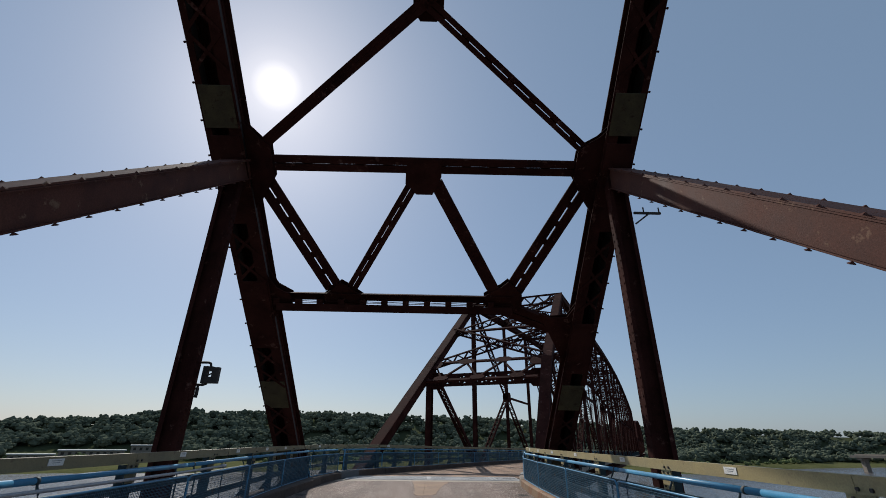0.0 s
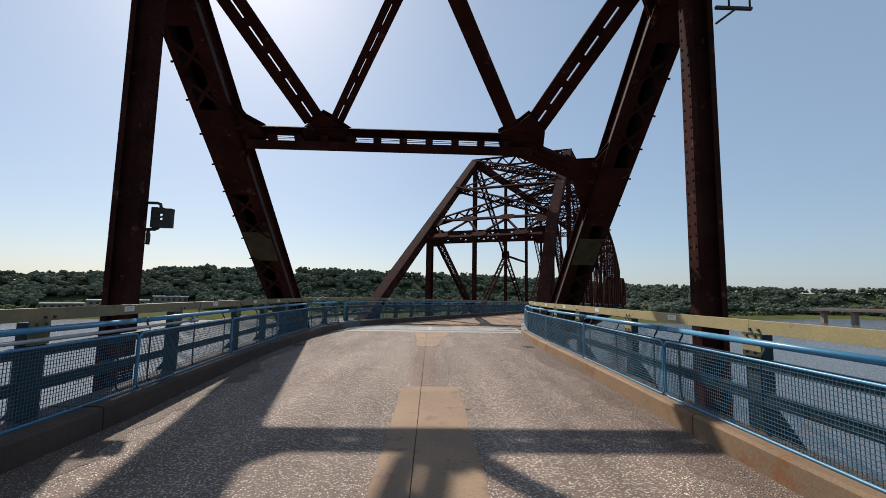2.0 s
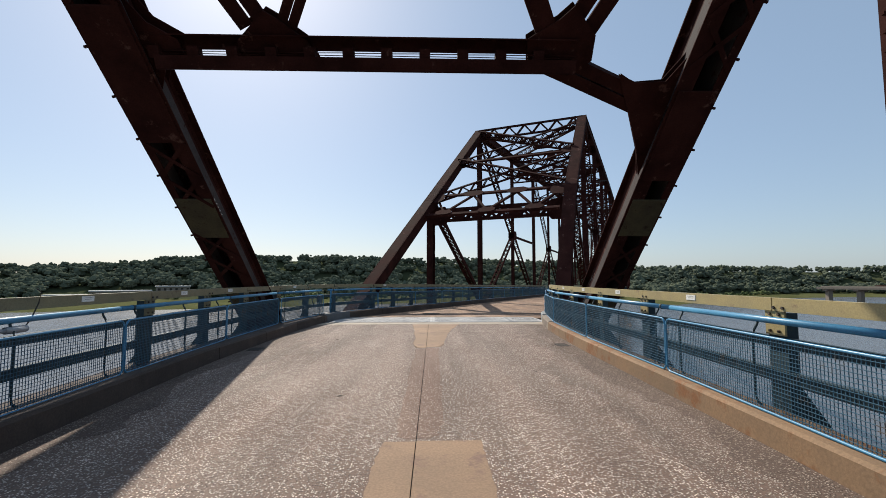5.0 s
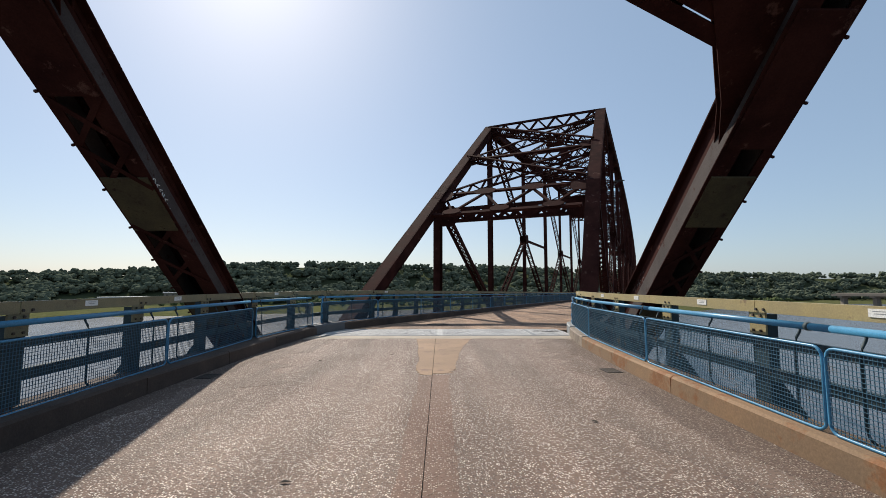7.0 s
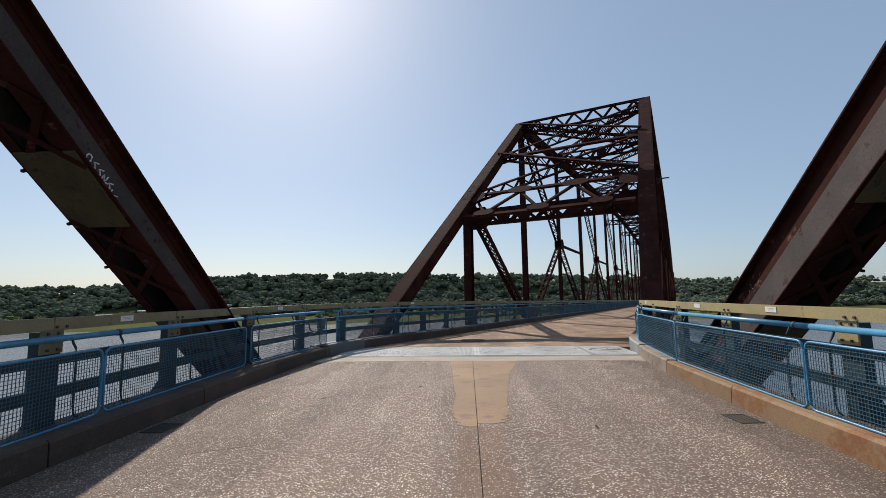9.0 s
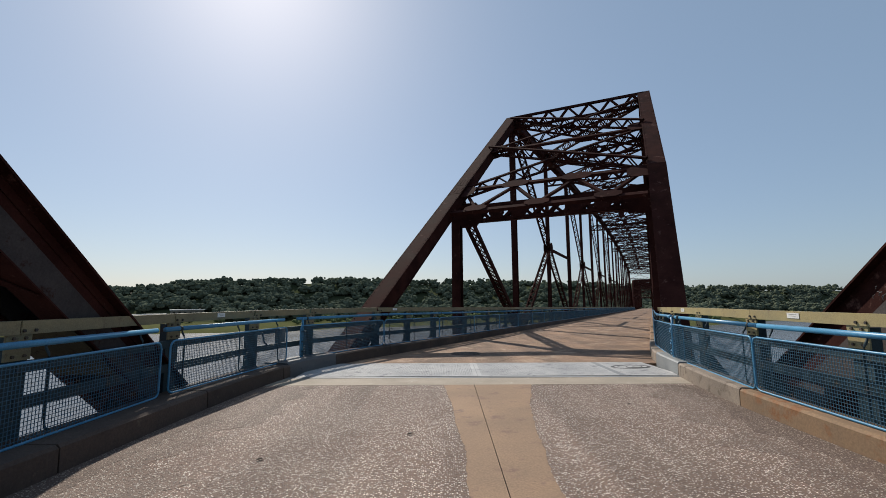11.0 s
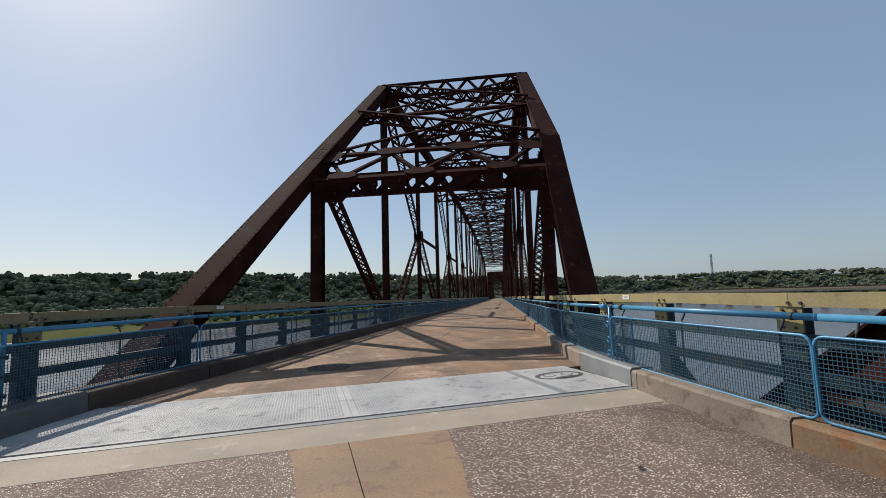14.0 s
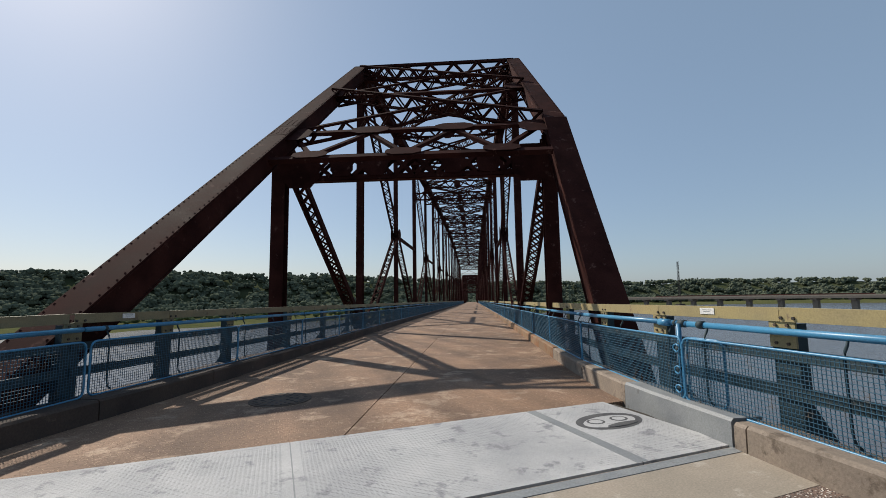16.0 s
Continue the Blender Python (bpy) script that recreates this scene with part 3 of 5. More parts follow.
def truss(name, m, half, base_z, nodes, tops, mid_z, width, label, lattice=True, floor=True, kink=None, hang=(0.42, 0.36, 0.0, 0.0), fall=0.0, ends=True):
    """A subdivided through truss. nodes: places along the span; tops: height of the top chord over each even node; half: from the axis to each truss plane."""
    t = thing(name, m, label, "bridge truss")
    n = len(nodes) - 1
    side_up = Vector((1, 0, 0))

    def mid_of(i):
        return mid_z[i] if isinstance(mid_z, dict) else mid_z

    for sd in (-1, 1):
        x = sd * half
        top = {i: Vector((x, nodes[i], tops[i])) for i in range(2, n - 1, 2)}
        low = [Vector((x, y, base_z)) for y in nodes]
        for e, i0, i1 in ((0, 0, 2), (1, n, n - 2)):
            if e == 0 and not ends:
                continue
            p, q = low[i0], top[i1]
            d = (q - p).normalized()
            up = Vector((0, -d.z if e == 0 else d.z, abs(d.y)))
            if e == 0 and kink and sd == kink[0]:
                # this end post stands steeper below its middle
                g = [Vector(v) for v in kink[1:]]
                e0, e1 = (g[1] - g[0]).normalized(), (g[2] - g[1]).normalized()
                part("end_post", boxed(Soup(), g[0], g[1] + e0 * 0.2, (0, -e0.z, e0.y), 0.55, width), STEEL, t)
                p, q, d = g[1], g[2], e1
                up = Vector((0, -d.z, d.y))
            ob = part("end_post", boxed(Soup(), p, q + d * 0.25, up, 0.55, width), STEEL, t)
            if e == 0:
                offs = [(a, 0.29) for a in (-width / 2 + 0.03, width / 2 - 0.03)]
                part("rivets", rivets(Soup(), p, q, up, offs, 0.19, 0.024), STEEL, ob, kind="stuff")
        keys = sorted(top)
        for i in keys[:-1]:
            part("top_chord", boxed(Soup(), top[i], top[i + 2], (0, 0, 1), 0.5, width), STEEL, t)
        part("bottom_chord", laced(Soup(), low[0], low[n] + Vector((0, 0, fall * nodes[n])), side_up, width, 0.4, 0.1, 0.025, 0.9), STEEL, t)
        for i in range(1, n):
            y = nodes[i]
            if i in top:
                part("post", hsection(Soup(), low[i], top[i], 0.34, 0.34), STEEL, t)
            else:
                z = mid_of(i)
                head = Vector((x, y, z))
                if 1 < i < n - 1:
                    zt = (tops[i - 1] + tops[i + 1]) / 2
                    part("post", hsection(Soup(), low[i], Vector((x, y, zt)), 0.30, 0.28), STEEL, t)
                elif ends or i > 1:
                    hx = Vector((sd * hang[2 if sd > 0 else 3], 0, 0))
                    part("hanger", hsection(Soup(), low[i] + hx, head + hx, hang[0], hang[1]), STEEL, t)
                if 1 < i < n - 1:
                    for k in (-1, 1):
                        part("gusset", gusset(Soup(), head + Vector((k * (width / 2 - 0.02), 0, 0)), (0, 1, 0), (0, 0, 1), (0.55, 0.5)), STEEL, t)
        for i in range(2, n - 1, 2):
            up = i < n // 2
            # main diagonal from this top node towards mid span, with its sub-diagonal
            if i == n // 2:
                continue
            j = i + 2 if up else i - 2
            k = (i + j) // 2
            head = Vector((x, nodes[k], mid_of(k)))
            part("diagonal", laced(Soup(), top[i], head, (1, 0, 0), 0.50, 0.28, 0.085, 0.02, 0.42, 0.065), STEEL, t)
            part("diagonal", laced(Soup(), head, low[j], (1, 0, 0), 0.50, 0.28, 0.085, 0.02, 0.42, 0.065), STEEL, t)
            part("sub_diagonal", laced(Soup(), head, low[i], (1, 0, 0), 0.46, 0.26, 0.08, 0.02, 0.38, 0.065), STEEL, t)
            if j in top:
                part("strut", Soup().bar(head, (x, nodes[j], mid_of(k)), 0.22, 0.2), STEEL, t)
    if lattice:
        # cross bracing under the top chords
        for i in range(2, n - 1):
            z = tops[i] if i in tops else (tops[i - 1] + tops[i + 1]) / 2
            a, b = Vector((-half, nodes[i], z - 0.1)), Vector((half, nodes[i], z - 0.1))
            part("cross_strut", laced(Soup(), a, b, (0, 0, 1), 0.90, 0.18, 0.13, 0.02, 0.60, 0.11), STEEL, t)
            if i > 2:
                lo = Vector((0, 0, 3.4 if i % 2 == 0 else 2.2))
                part("sway_strut", laced(Soup(), a - lo, b - lo, (0, 0, 1), 0.80, 0.18, 0.12, 0.02, 0.52, 0.10), STEEL, t)
                br = Soup()
                br.bar(a, b - lo, 0.12, 0.1)
                br.bar(a - lo, b, 0.12, 0.1, at=(0.13, 0))
                part("sway_brace", br, STEEL, t)
            if i < n - 2:
                z2 = tops[i + 1] if i + 1 in tops else (tops[i] + tops[i + 2]) / 2
                for k in (-1, 1):
                    p, q = Vector((-k * half, nodes[i], z - 0.05 + 0.02 * k)), Vector((k * half, nodes[i + 1], z2 - 0.05 + 0.02 * k))
                    part("lateral", laced(Soup(), p, q, (0, 0, 1), 0.66, 0.18, 0.10, 0.02, 0.46, 0.09), STEEL, t)
                part("gusset", gusset(Soup(), (0, (nodes[i] + nodes[i + 1]) / 2, (z + z2) / 2 - 0.4), (1, 0, 0), (0, 1, 0), (0.75, 0.6)), STEEL, t)
                if i > 2:
                    part("gusset", gusset(Soup(), (0, nodes[i], z - 0.12), (1, 0, 0), (0, 0, 1), (0.4, 0.5), 0.24), STEEL, t)
    if floor:
        for i in range(n + 1):
            part("floor_beam", Soup().bar((-half, nodes[i], base_z + 0.2 + fall * nodes[i]), (half, nodes[i], base_z + 0.2 + fall * nodes[i]), 0.3, 0.75), STEEL, t)
        for x in (-2.6, -0.9, 0.9, 2.6):
            part("stringer", Soup().bar((x, nodes[0], base_z + 0.70), (x, nodes[n], base_z + 0.70 + fall * nodes[n]), 0.2, 0.3), STEEL, t)
    return t


# Span one, seen from inside near its end; its local y runs back from the joint.
N1 = [-0.3] + [10.35 * i for i in range(1, 9)]
T1 = {2: 16.6, 4: 18.2, 6: 16.6}
span1 = truss("truss_near", S1, 4.95, -1.0, N1, T1, 7.8, 0.80, "dark rusty riveted steel bridge truss around the roadway", lattice=False, ends=False)
C1, K1 = 8.17, 0.845
NRM1 = Vector((0, -K1, 1)).normalized()


def from_world(p):
    """A place of the world in span one's own frame."""
    return Vector((-(p[0] - AX), 10.45 - p[1], p[2]))


def on1(x, y, off=0.0):
    """A place in the sloping plane of the near end posts, x and y in the world."""
    return from_world((x, y, C1 - K1 * y)) + NRM1 * off


def near_post(sd, x_in, x_low, x_out, bottom, top, battens, plates):
    """A riveted end post: two webs with flange angles, a cover plate, and lacing with tie plates underneath."""
    y0, y1 = 10.6, -10.4
    lo = lambda x, y, up=0.0: from_world((x, y, bottom[0] - bottom[1] * y + up))
    hi = lambda x, y, up=0.0: from_world((x, y, top[0] - top[1] * y + up))
    post = Soup()

    def slab(soup, xa, xb, za, zb, f, g, lean=0.0):
        """From the f edge raised za to the g edge raised zb, over the post's whole length."""
        soup.hexa([f(xa, y0, za), f(xb, y0, za), g(xb + lean, y0, zb), g(xa + lean, y0, zb), f(xa, y1, za), f(xb, y1, za), g(xb + lean, y1, zb), g(xa + lean, y1, zb)])
        return soup

    depth = top[0] - bottom[0]
    for x, lean in ((x_low + sd * 0.15, x_in - x_low), (x_out - sd * 0.08, 0.0)):
        slab(post, x - 0.012, x + 0.012, 0.02, -0.03, lo, hi, lean)
        wide = 0.08 if x == x_out - sd * 0.08 else 0.15
        slab(post, x - wide, x + wide, 0.0, 0.022, lo, lo)
        slab(post, x + lean - 0.026, x + lean + 0.026, -0.16, -0.04, hi, hi)
    slab(post, x_in, x_out, -0.035, 0.0, hi, hi)
    ob = part("end_post", post, STEEL, span1)
    for x, lean in ((x_low + sd * 0.15, x_in - x_low), (x_out - sd * 0.08, 0.0)):
        part("flange_angle", slab(Soup(), x - 0.028, x + 0.028, 0.12 * depth, 0.64 * depth, lo, lo, lean * 0.52), STEEL_FADED, ob, "faded slate-grey flange plate")
    a, b = x_low + sd * 0.05, x_out - sd * 0.05
    y, step = y1 + 0.4, 0.62
    while y < y0 - step:
        if not any(p < y + step * 0.6 and y + step * 0.4 < q for p, q in battens + plates):
            for u, v, k in ((a, b, 0.0), (b, a, -0.014)):
                part("lacing_bar", Soup().bar(lo(u, y, k - 0.012), lo(v, y + step, k - 0.012), 0.085, 0.012, NRM1), STEEL, ob)
        y += step
    for p, q in battens:
        part("tie_plate", Soup().hexa([lo(a, p, -0.03), lo(b, p, -0.03), lo(b, q, -0.03), lo(a, q, -0.03), lo(a, p, -0.008), lo(b, p, -0.008), lo(b, q, -0.008), lo(a, q, -0.008)]), OCHRE, ob, "grimy ochre tie plate")
    for p, q in plates:
        part("node_plate", Soup().hexa([lo(a, p, -0.03), lo(b, p, -0.03), lo(b, q, -0.03), lo(a, q, -0.03), lo(a, p, -0.008), lo(b, p, -0.008), lo(b, q, -0.008), lo(a, q, -0.008)]), STEEL, ob)
    rv = Soup()
    rivets(rv, hi(x_in + sd * 0.06, y0), hi(x_in + sd * 0.06, y1), NRM1, [(0, 0.0)], 0.2, 0.022)
    part("rivets", rv, STEEL, ob, kind="stuff")
    bolts = Soup()
    for i in range(30):
        c = lo(x_out + sd * 0.01, 9.5 - 0.66 * i, 0.015)
        bolts.bar(c, c + Vector((-sd * 0.045, 0, -0.012)), 0.035, 0.035)
    part("bolts", bolts, STEEL, ob, kind="stuff")
    return ob


near_post(-1, -4.55, -4.56, -5.43, (7.72, 0.829), (8.50, 0.826), [(-1.7, -0.95), (5.33, 6.22), (7.7, 8.5)], [(-0.8, 1.0), (2.4, 4.25)])
near_post(1, 4.65, 4.44, 5.25, (7.73, 0.865), (9.00, 0.850), [(-1.7, -0.95), (5.14, 5.94), (7.7, 8.4)], [(-0.8, 1.0), (3.3, 4.75)])


def near_hanger(x0, x1, y0, y1):
    """An upright of two channels with a web plate set back between them."""
    web = Soup().box((x0 + 0.02, (y0 + y1) / 2 - 0.012, -1.0), (x1 - 0.02, (y0 + y1) / 2 + 0.012, 7.9))
    web.v = [tuple(from_world(v)) for v in web.v]
    ob = part("hanger", web, STEEL, span1)
    for x, d in ((x0, 0.075), (x1, -0.075)):
        e = 0.02 if d > 0 else -0.02
        prof = [(x - e, y0), (x + d, y0), (x + d, y0 + 0.016), (x + e, y0 + 0.016), (x + e, y1 - 0.016), (x + d, y1 - 0.016), (x + d, y1), (x - e, y1)]
        ch = Soup()
        ch.v = [tuple(from_world((u, v, z))) for z in (-1.0, 7.9) for u, v in prof]
        ch.f = [(i, (i + 1) % 8, 8 + (i + 1) % 8, 8 + i) for i in range(8)] + [(0, 1, 2, 3), (0, 3, 4, 7), (4, 5, 6, 7), (8, 9, 10, 11), (8, 11, 12, 15), (12, 13, 14, 15)]
        part("channel", ch, STEEL, ob)
    rv = Soup()
    for k in (0.05, y1 - y0 - 0.05):
        for i in range(44):
            c = from_world((x0 - 0.02 if x0 > 0 else x1 + 0.02, y0 + k, 7.6 - 0.19 * i))
            rv.bar(c, c + Vector((0.012 if x0 > 0 else -0.012, 0, 0)), 0.03, 0.03)
    part("rivets", rv, STEEL, ob, kind="stuff")


near_hanger(-5.15, -4.73, -0.13, 0.09)
near_hanger(4.655, 5.075, -0.21, 0.06)


def pair(s, p, q, nrm, depth, gap, w=0.30, bars=True, pitch=0.45, tie=0.115):
    """Two angles side by side with battens between, flat in the plane across nrm."""
    p, q = Vector(p), Vector(q)
    d = (q - p).normalized()
    across = nrm.cross(d).normalized()
    e = (depth - gap) / 2
    for k in (-1, 1):
        s.bar(p, q, w, e, across, (0, k * (gap / 2 + e / 2)))
    n = max(1, int((q - p).length / pitch))
    if bars:
        for i in range(n + 1):
            c = p.lerp(q, i / n)
            s.bar(c - d * tie, c + d * tie, 0.02, gap + 0.02, across)
    return s


part("portal_strut", pair(Soup(), on1(-4.5, 0.0), on1(4.5, -0.01), NRM1, 0.40, 0.028, 0.10, pitch=0.66, tie=0.12), STEEL, span1)
# the low strut, nearly upright: one angle on each face, joined by crossed lacing
low_strut = Soup()
a, b = from_world((-4.45, 3.08, 5.35)), from_world((2.6, 3.08, 5.33))
upv = Vector((0, 0.43, 0.90)).normalized()
nrm = Vector((0, -0.90, 0.43)).normalized()
for k in (-1, 1):
    low_strut.bar(a + nrm * 0.09 * k, b + nrm * 0.09 * k, 0.02, 0.225, upv, (0, 0.16 * k))
    low_strut.bar(a, b, 0.20, 0.02, upv, (0, 0.262 * k))
for i in range(11):
    c0, c1 = a.lerp(b, i / 11), a.lerp(b, (i + 1) / 11)
    low_strut.bar(c0 - Vector((0.09, 0, 0)), c0 + Vector((0.09, 0, 0)), 0.16, 0.19, upv)
    for k in (-1, 1):
        low_strut.bar(c0 + nrm * 0.07 * k, c1 - nrm * 0.07 * k, 0.045, 0.012, upv, (0, 0.02 * k))
part("portal_strut", low_strut, STEEL, span1)
part("knee_brace", pair(Soup(), on1(2.2, 3.28), on1(4.1, 3.88), NRM1, 0.46, 0.03, 0.2, pitch=0.7), STEEL, span1)
for a, b, dp, gp in (((-4.30, 0.40), (-2.76, 2.87), 0.54, 0.05), ((-0.40, 0.42), (-2.25, 2.92), 0.32, 0.012), ((0.24, 0.34), (2.05, 2.90), 0.34, 0.0), ((4.16, 0.33), (2.60, 2.92), 0.58, 0.05)):
    part("portal_diagonal", pair(Soup(), on1(*a), on1(*b), NRM1, dp, gp, 0.04, pitch=0.55, tie=0.09) if gp else Soup().bar(on1(*a), on1(*b), dp, 0.16, NRM1), STEEL, span1)
for poly in ([(-3.08, 3.06), (-2.53, 2.70), (-2.34, 2.79), (-1.90, 3.06), (-1.80, 3.32), (-3.08, 3.34)], [(1.75, 3.0), (1.95, 2.89), (2.23, 2.76), (2.44, 2.60), (2.88, 2.94), (2.92, 3.26), (2.62, 3.45), (1.82, 3.32)],
             [(-0.53, -0.14), (0.38, -0.14), (0.38, 0.20), (0.15, 0.58), (-0.28, 0.58), (-0.57, 0.36)],
             [(4.60, -0.85), (4.37, -0.66), (4.05, -0.51), (3.88, -0.35), (3.86, 0.17), (4.31, 0.71), (4.60, 1.0)], [(-4.62, -0.8), (-4.43, -0.65), (-4.22, -0.48), (-4.0, -0.35), (-4.0, 0.26), (-4.43, 0.75), (-4.62, 0.95)]):
    for k in (-1, 1):
        part("gusset", Soup().plate([on1(x, y, 0.10 * k) for x, y in poly], NRM1, 0.02), STEEL, span1)
for a, b in (((-4.3, -0.30), (4.3, -5.50)), ((4.3, -0.25), (-4.3, -5.42)), ((-4.45, -5.7), (4.45, -10.2)), ((4.45, -5.7), (-4.45, -10.2))):
    part("cross_brace", pair(Soup(), on1(*a), on1(*b), NRM1, 0.27, 0.02 if a[0] > 0 else 0.004, 0.14, pitch=0.7), STEEL, span1)
part("gusset", Soup().plate([on1(x, y, -0.13) for x, y in ((3.45, 3.42), (3.82, 3.54), (4.34, 3.52), (4.55, 3.2), (4.55, 5.1), (4.27, 4.57), (3.80, 3.90))], NRM1, 0.02), STEEL, span1)
part("gusset", Soup().plate([on1(x, y, 0.13) for x, y in ((3.60, 3.50), (3.88, 3.62), (4.40, 3.58), (4.65, 3.2), (4.65, 5.2), (4.42, 4.74), (4.00, 4.12))], NRM1, 0.02), STEEL, span1)
for poly in ([(-4.42, 2.84), (-4.03, 3.04), (-4.0, 3.34), (-4.42, 3.40), (-4.65, 3.70), (-4.65, 2.5)],):
    for k in (-1, 1):
        part("gusset", Soup().plate([on1(x, y, 0.13 * k) for x, y in poly], NRM1, 0.02), STEEL, span1)
part("gusset", gusset(Soup(), on1(0, -2.87, 0.09), (1, 0, 0), (0, 1, K1), (0.35, 0.4)), STEEL, span1)
part("portal_strut", pair(Soup(), on1(-4.45, -5.6), on1(4.45, -5.6), NRM1, 0.3, 0.05), STEEL, span1)
part("portal_strut", pair(Soup(), on1(-4.45, -10.2), on1(4.45, -10.2), NRM1, 0.5, 0.1), STEEL, span1)
# sub-diagonals from the middle of the end posts, with bolt heads
for sd in (-1, 1):
    p, q = Vector((sd * 4.86, 10.4, 7.98)), Vector((sd * 4.86, 21.6, -0.92))
    ob = part("sub_diagonal", boxed(Soup(), p, q, (0, 0.6, 0.8), 0.49, 0.5), STEEL_OLD, span1, "rust-red member with bolt heads along its edges")
    part("bolts", rivets(Soup(), p, q, (0, 0.6, 0.8), [(-0.27, 0.25), (0.27, 0.25), (-0.27, -0.27), (0.27, -0.27)], 0.55, 0.045), STEEL_OLD, ob, kind="stuff")

# Span two
N2 = [-0.9, 9.25, 18.3] + [18.3 + 10.6 * i for i in range(1, 17)] + [18.3 + 170 + 9, 18.3 + 170 + 18.5]
H2 = {2: 13.72, 4: 15.1, 6: 16.2, 8: 16.9, 10: 17.2, 12: 16.9, 14: 16.2, 16: 15.1, 18: 13.7}
span2 = truss("truss_far", S2, 4.14, -1.2, N2, H2, {**{i: 6.1 for i in range(3, 18, 2)}, 1: 6.35, 19: 6.3}, 0.62, "dark rusty riveted steel bridge truss with laced bracing overhead", kink=[1, (4.46, 3.2, -1.2), (4.34, 9.0, 6.5), (4.14, 18.3, 13.72)], hang=(0.42, 0.36, 0.0, 0.2), fall=FALL)
K2 = (13.72 + 1.2) / (18.3 + 0.9)
D2 = Vector((0, 19.2, 14.92)).normalized()
NRM2 = Vector((0, -D2.z, D2.y))


def on2(r, s, off=0.0):
    return Vector((r, s, -1.2 + K2 * (s + 0.9))) + NRM2 * off


for s_, dp in ((9.45, 0.12), (7.52, 0.14), (13.6, 0.14)):
    part("portal_strut", Soup().bar(on2(-3.95, s_), on2(3.95, s_), 0.22, dp, NRM2), STEEL, span2)
zig = [(-3.9, 9.3), (-2.75, 7.68), (-1.45, 9.3), (-0.1, 7.68), (1.25, 9.3), (2.6, 7.68), (3.9, 9.3)]
for a, b in zip(zig, zig[1:]):
    part("portal_diagonal", Soup().bar(on2(*a), on2(*b), 0.13, 0.11, NRM2), STEEL, span2)
for a in zig[1:-1]:
    part("gusset", gusset(Soup(), on2(a[0], a[1] + (0.05 if a[1] > 9 else -0.05), 0.1), (1, 0, 0), D2, (0.60, 0.34) if a[1] > 9 else (0.50, 0.26)), STEEL, span2)
for a, b in (((-4, 9.5), (4, 13.5)), ((4, 9.5), (-4, 13.5)), ((-4, 13.7), (4, 18.0)), ((4, 13.7), (-4, 18.0))):
    part("cross_brace", laced(Soup(), on2(*a, -0.16 if a[0] < 0 else 0.16), on2(*b, -0.16 if a[0] < 0 else 0.16), NRM2, 0.56, 0.16, 0.08, 0.02, 0.42, 0.07), STEEL, span2)
for sd in (-1, 1):
    for s_ in (9.0, 13.6):
        part("gusset", gusset(Soup(), on2(sd * 3.75, s_, 0.16), (1, 0, 0), D2, (0.5, 0.55)), STEEL, span2)
    p, q = Vector((sd * 4.30, 9.3, 6.45)), Vector((sd * 4.14, 18.6, -0.3))
    part("sub_diagonal", laced(Soup(), p, q, (1, 0, 0), 0.50, 0.28, 0.085, 0.02, 0.42, 0.065, double=True), STEEL, span2)
part("portal_girder", laced(Soup(), (-3.95, 9.25, 5.58), (3.95, 9.25, 5.58), (0, 0, 1), 0.84, 0.30, 0.17, 0.02, 0.62, 0.13, double=True), STEEL, span2)

for x in (-3.62, 3.62):
    part("corner_plate", gusset(Soup(), (x, 9.06, 5.52), (1, 0, 0), (0, 0, 1), (0.62, 0.58)), STEEL, span2)
for x in (-2.3, -1.2, 1.2, 2.3):
    part("gusset", gusset(Soup(), (x, 9.08, 5.62), (1, 0, 0), (0, 0, 1), (0.36, 0.34)), STEEL, span2)
for sd, x in ((-1, -4.14), (1, 4.14)):
    for s_ in (9.0, 9.75):
        sp = part("splice_plate", Soup().bar(on2(x, s_ - 0.30, 0.286), on2(x, s_ + 0.30, 0.286), 0.60, 0.022, NRM2), STEEL, span2) if sd < 0 else None
        if sp:
            part("rivets", rivets(Soup(), on2(x, s_ - 0.28), on2(x, s_ + 0.28), NRM2, [(o, 0.30) for o in (-0.24, -0.08, 0.08, 0.24)], 0.11, 0.02), STEEL, sp, kind="stuff")
# the next span beyond
copy_thing(span2, S2 @ Matrix.Translation((0, 208.5, FALL * 207)))

# ---- pier under the joint ----
pier = thing("bridge_pier", Matrix.Translation((0.0, 12.2, WATER_Z)), "weathered concrete river pier under the bend", "pier")
part("shaft", Soup().box((-5.5, -2.2, -3), (5.5, 2.2, 18.8)), DECK, pier)
part("cap", Soup().box((-6.2, -2.8, 18.8), (6.2, 2.8, 20.2)), DECK, pier)

# ---- kerbs ----


def kerb_piece(line, a0, a1, h, inn=0.0, out=0.36):
    n = max(1, int((a1 - a0) / 0.5))
    prof = [(-inn, -0.25), (0.01 - inn, h - 0.03), (0.04 - inn, h), (out, h), (out + 0.02, -0.25)]
    s = Soup()
    m = len(prof)
    for i in range(n + 1):
        a = a0 + (a1 - a0) * i / n
        s.v += [tuple(line.at(a, o, z)) for o, z in prof]
    for i in range(n):
        for j in range(m):
            s.f.append((i * m + j, i * m + (j + 1) % m, (i + 1) * m + (j + 1) % m, (i + 1) * m + j))
    s.f += [tuple(range(m)), tuple(range(n * m + m - 1, n * m - 1, -1))]
    return s


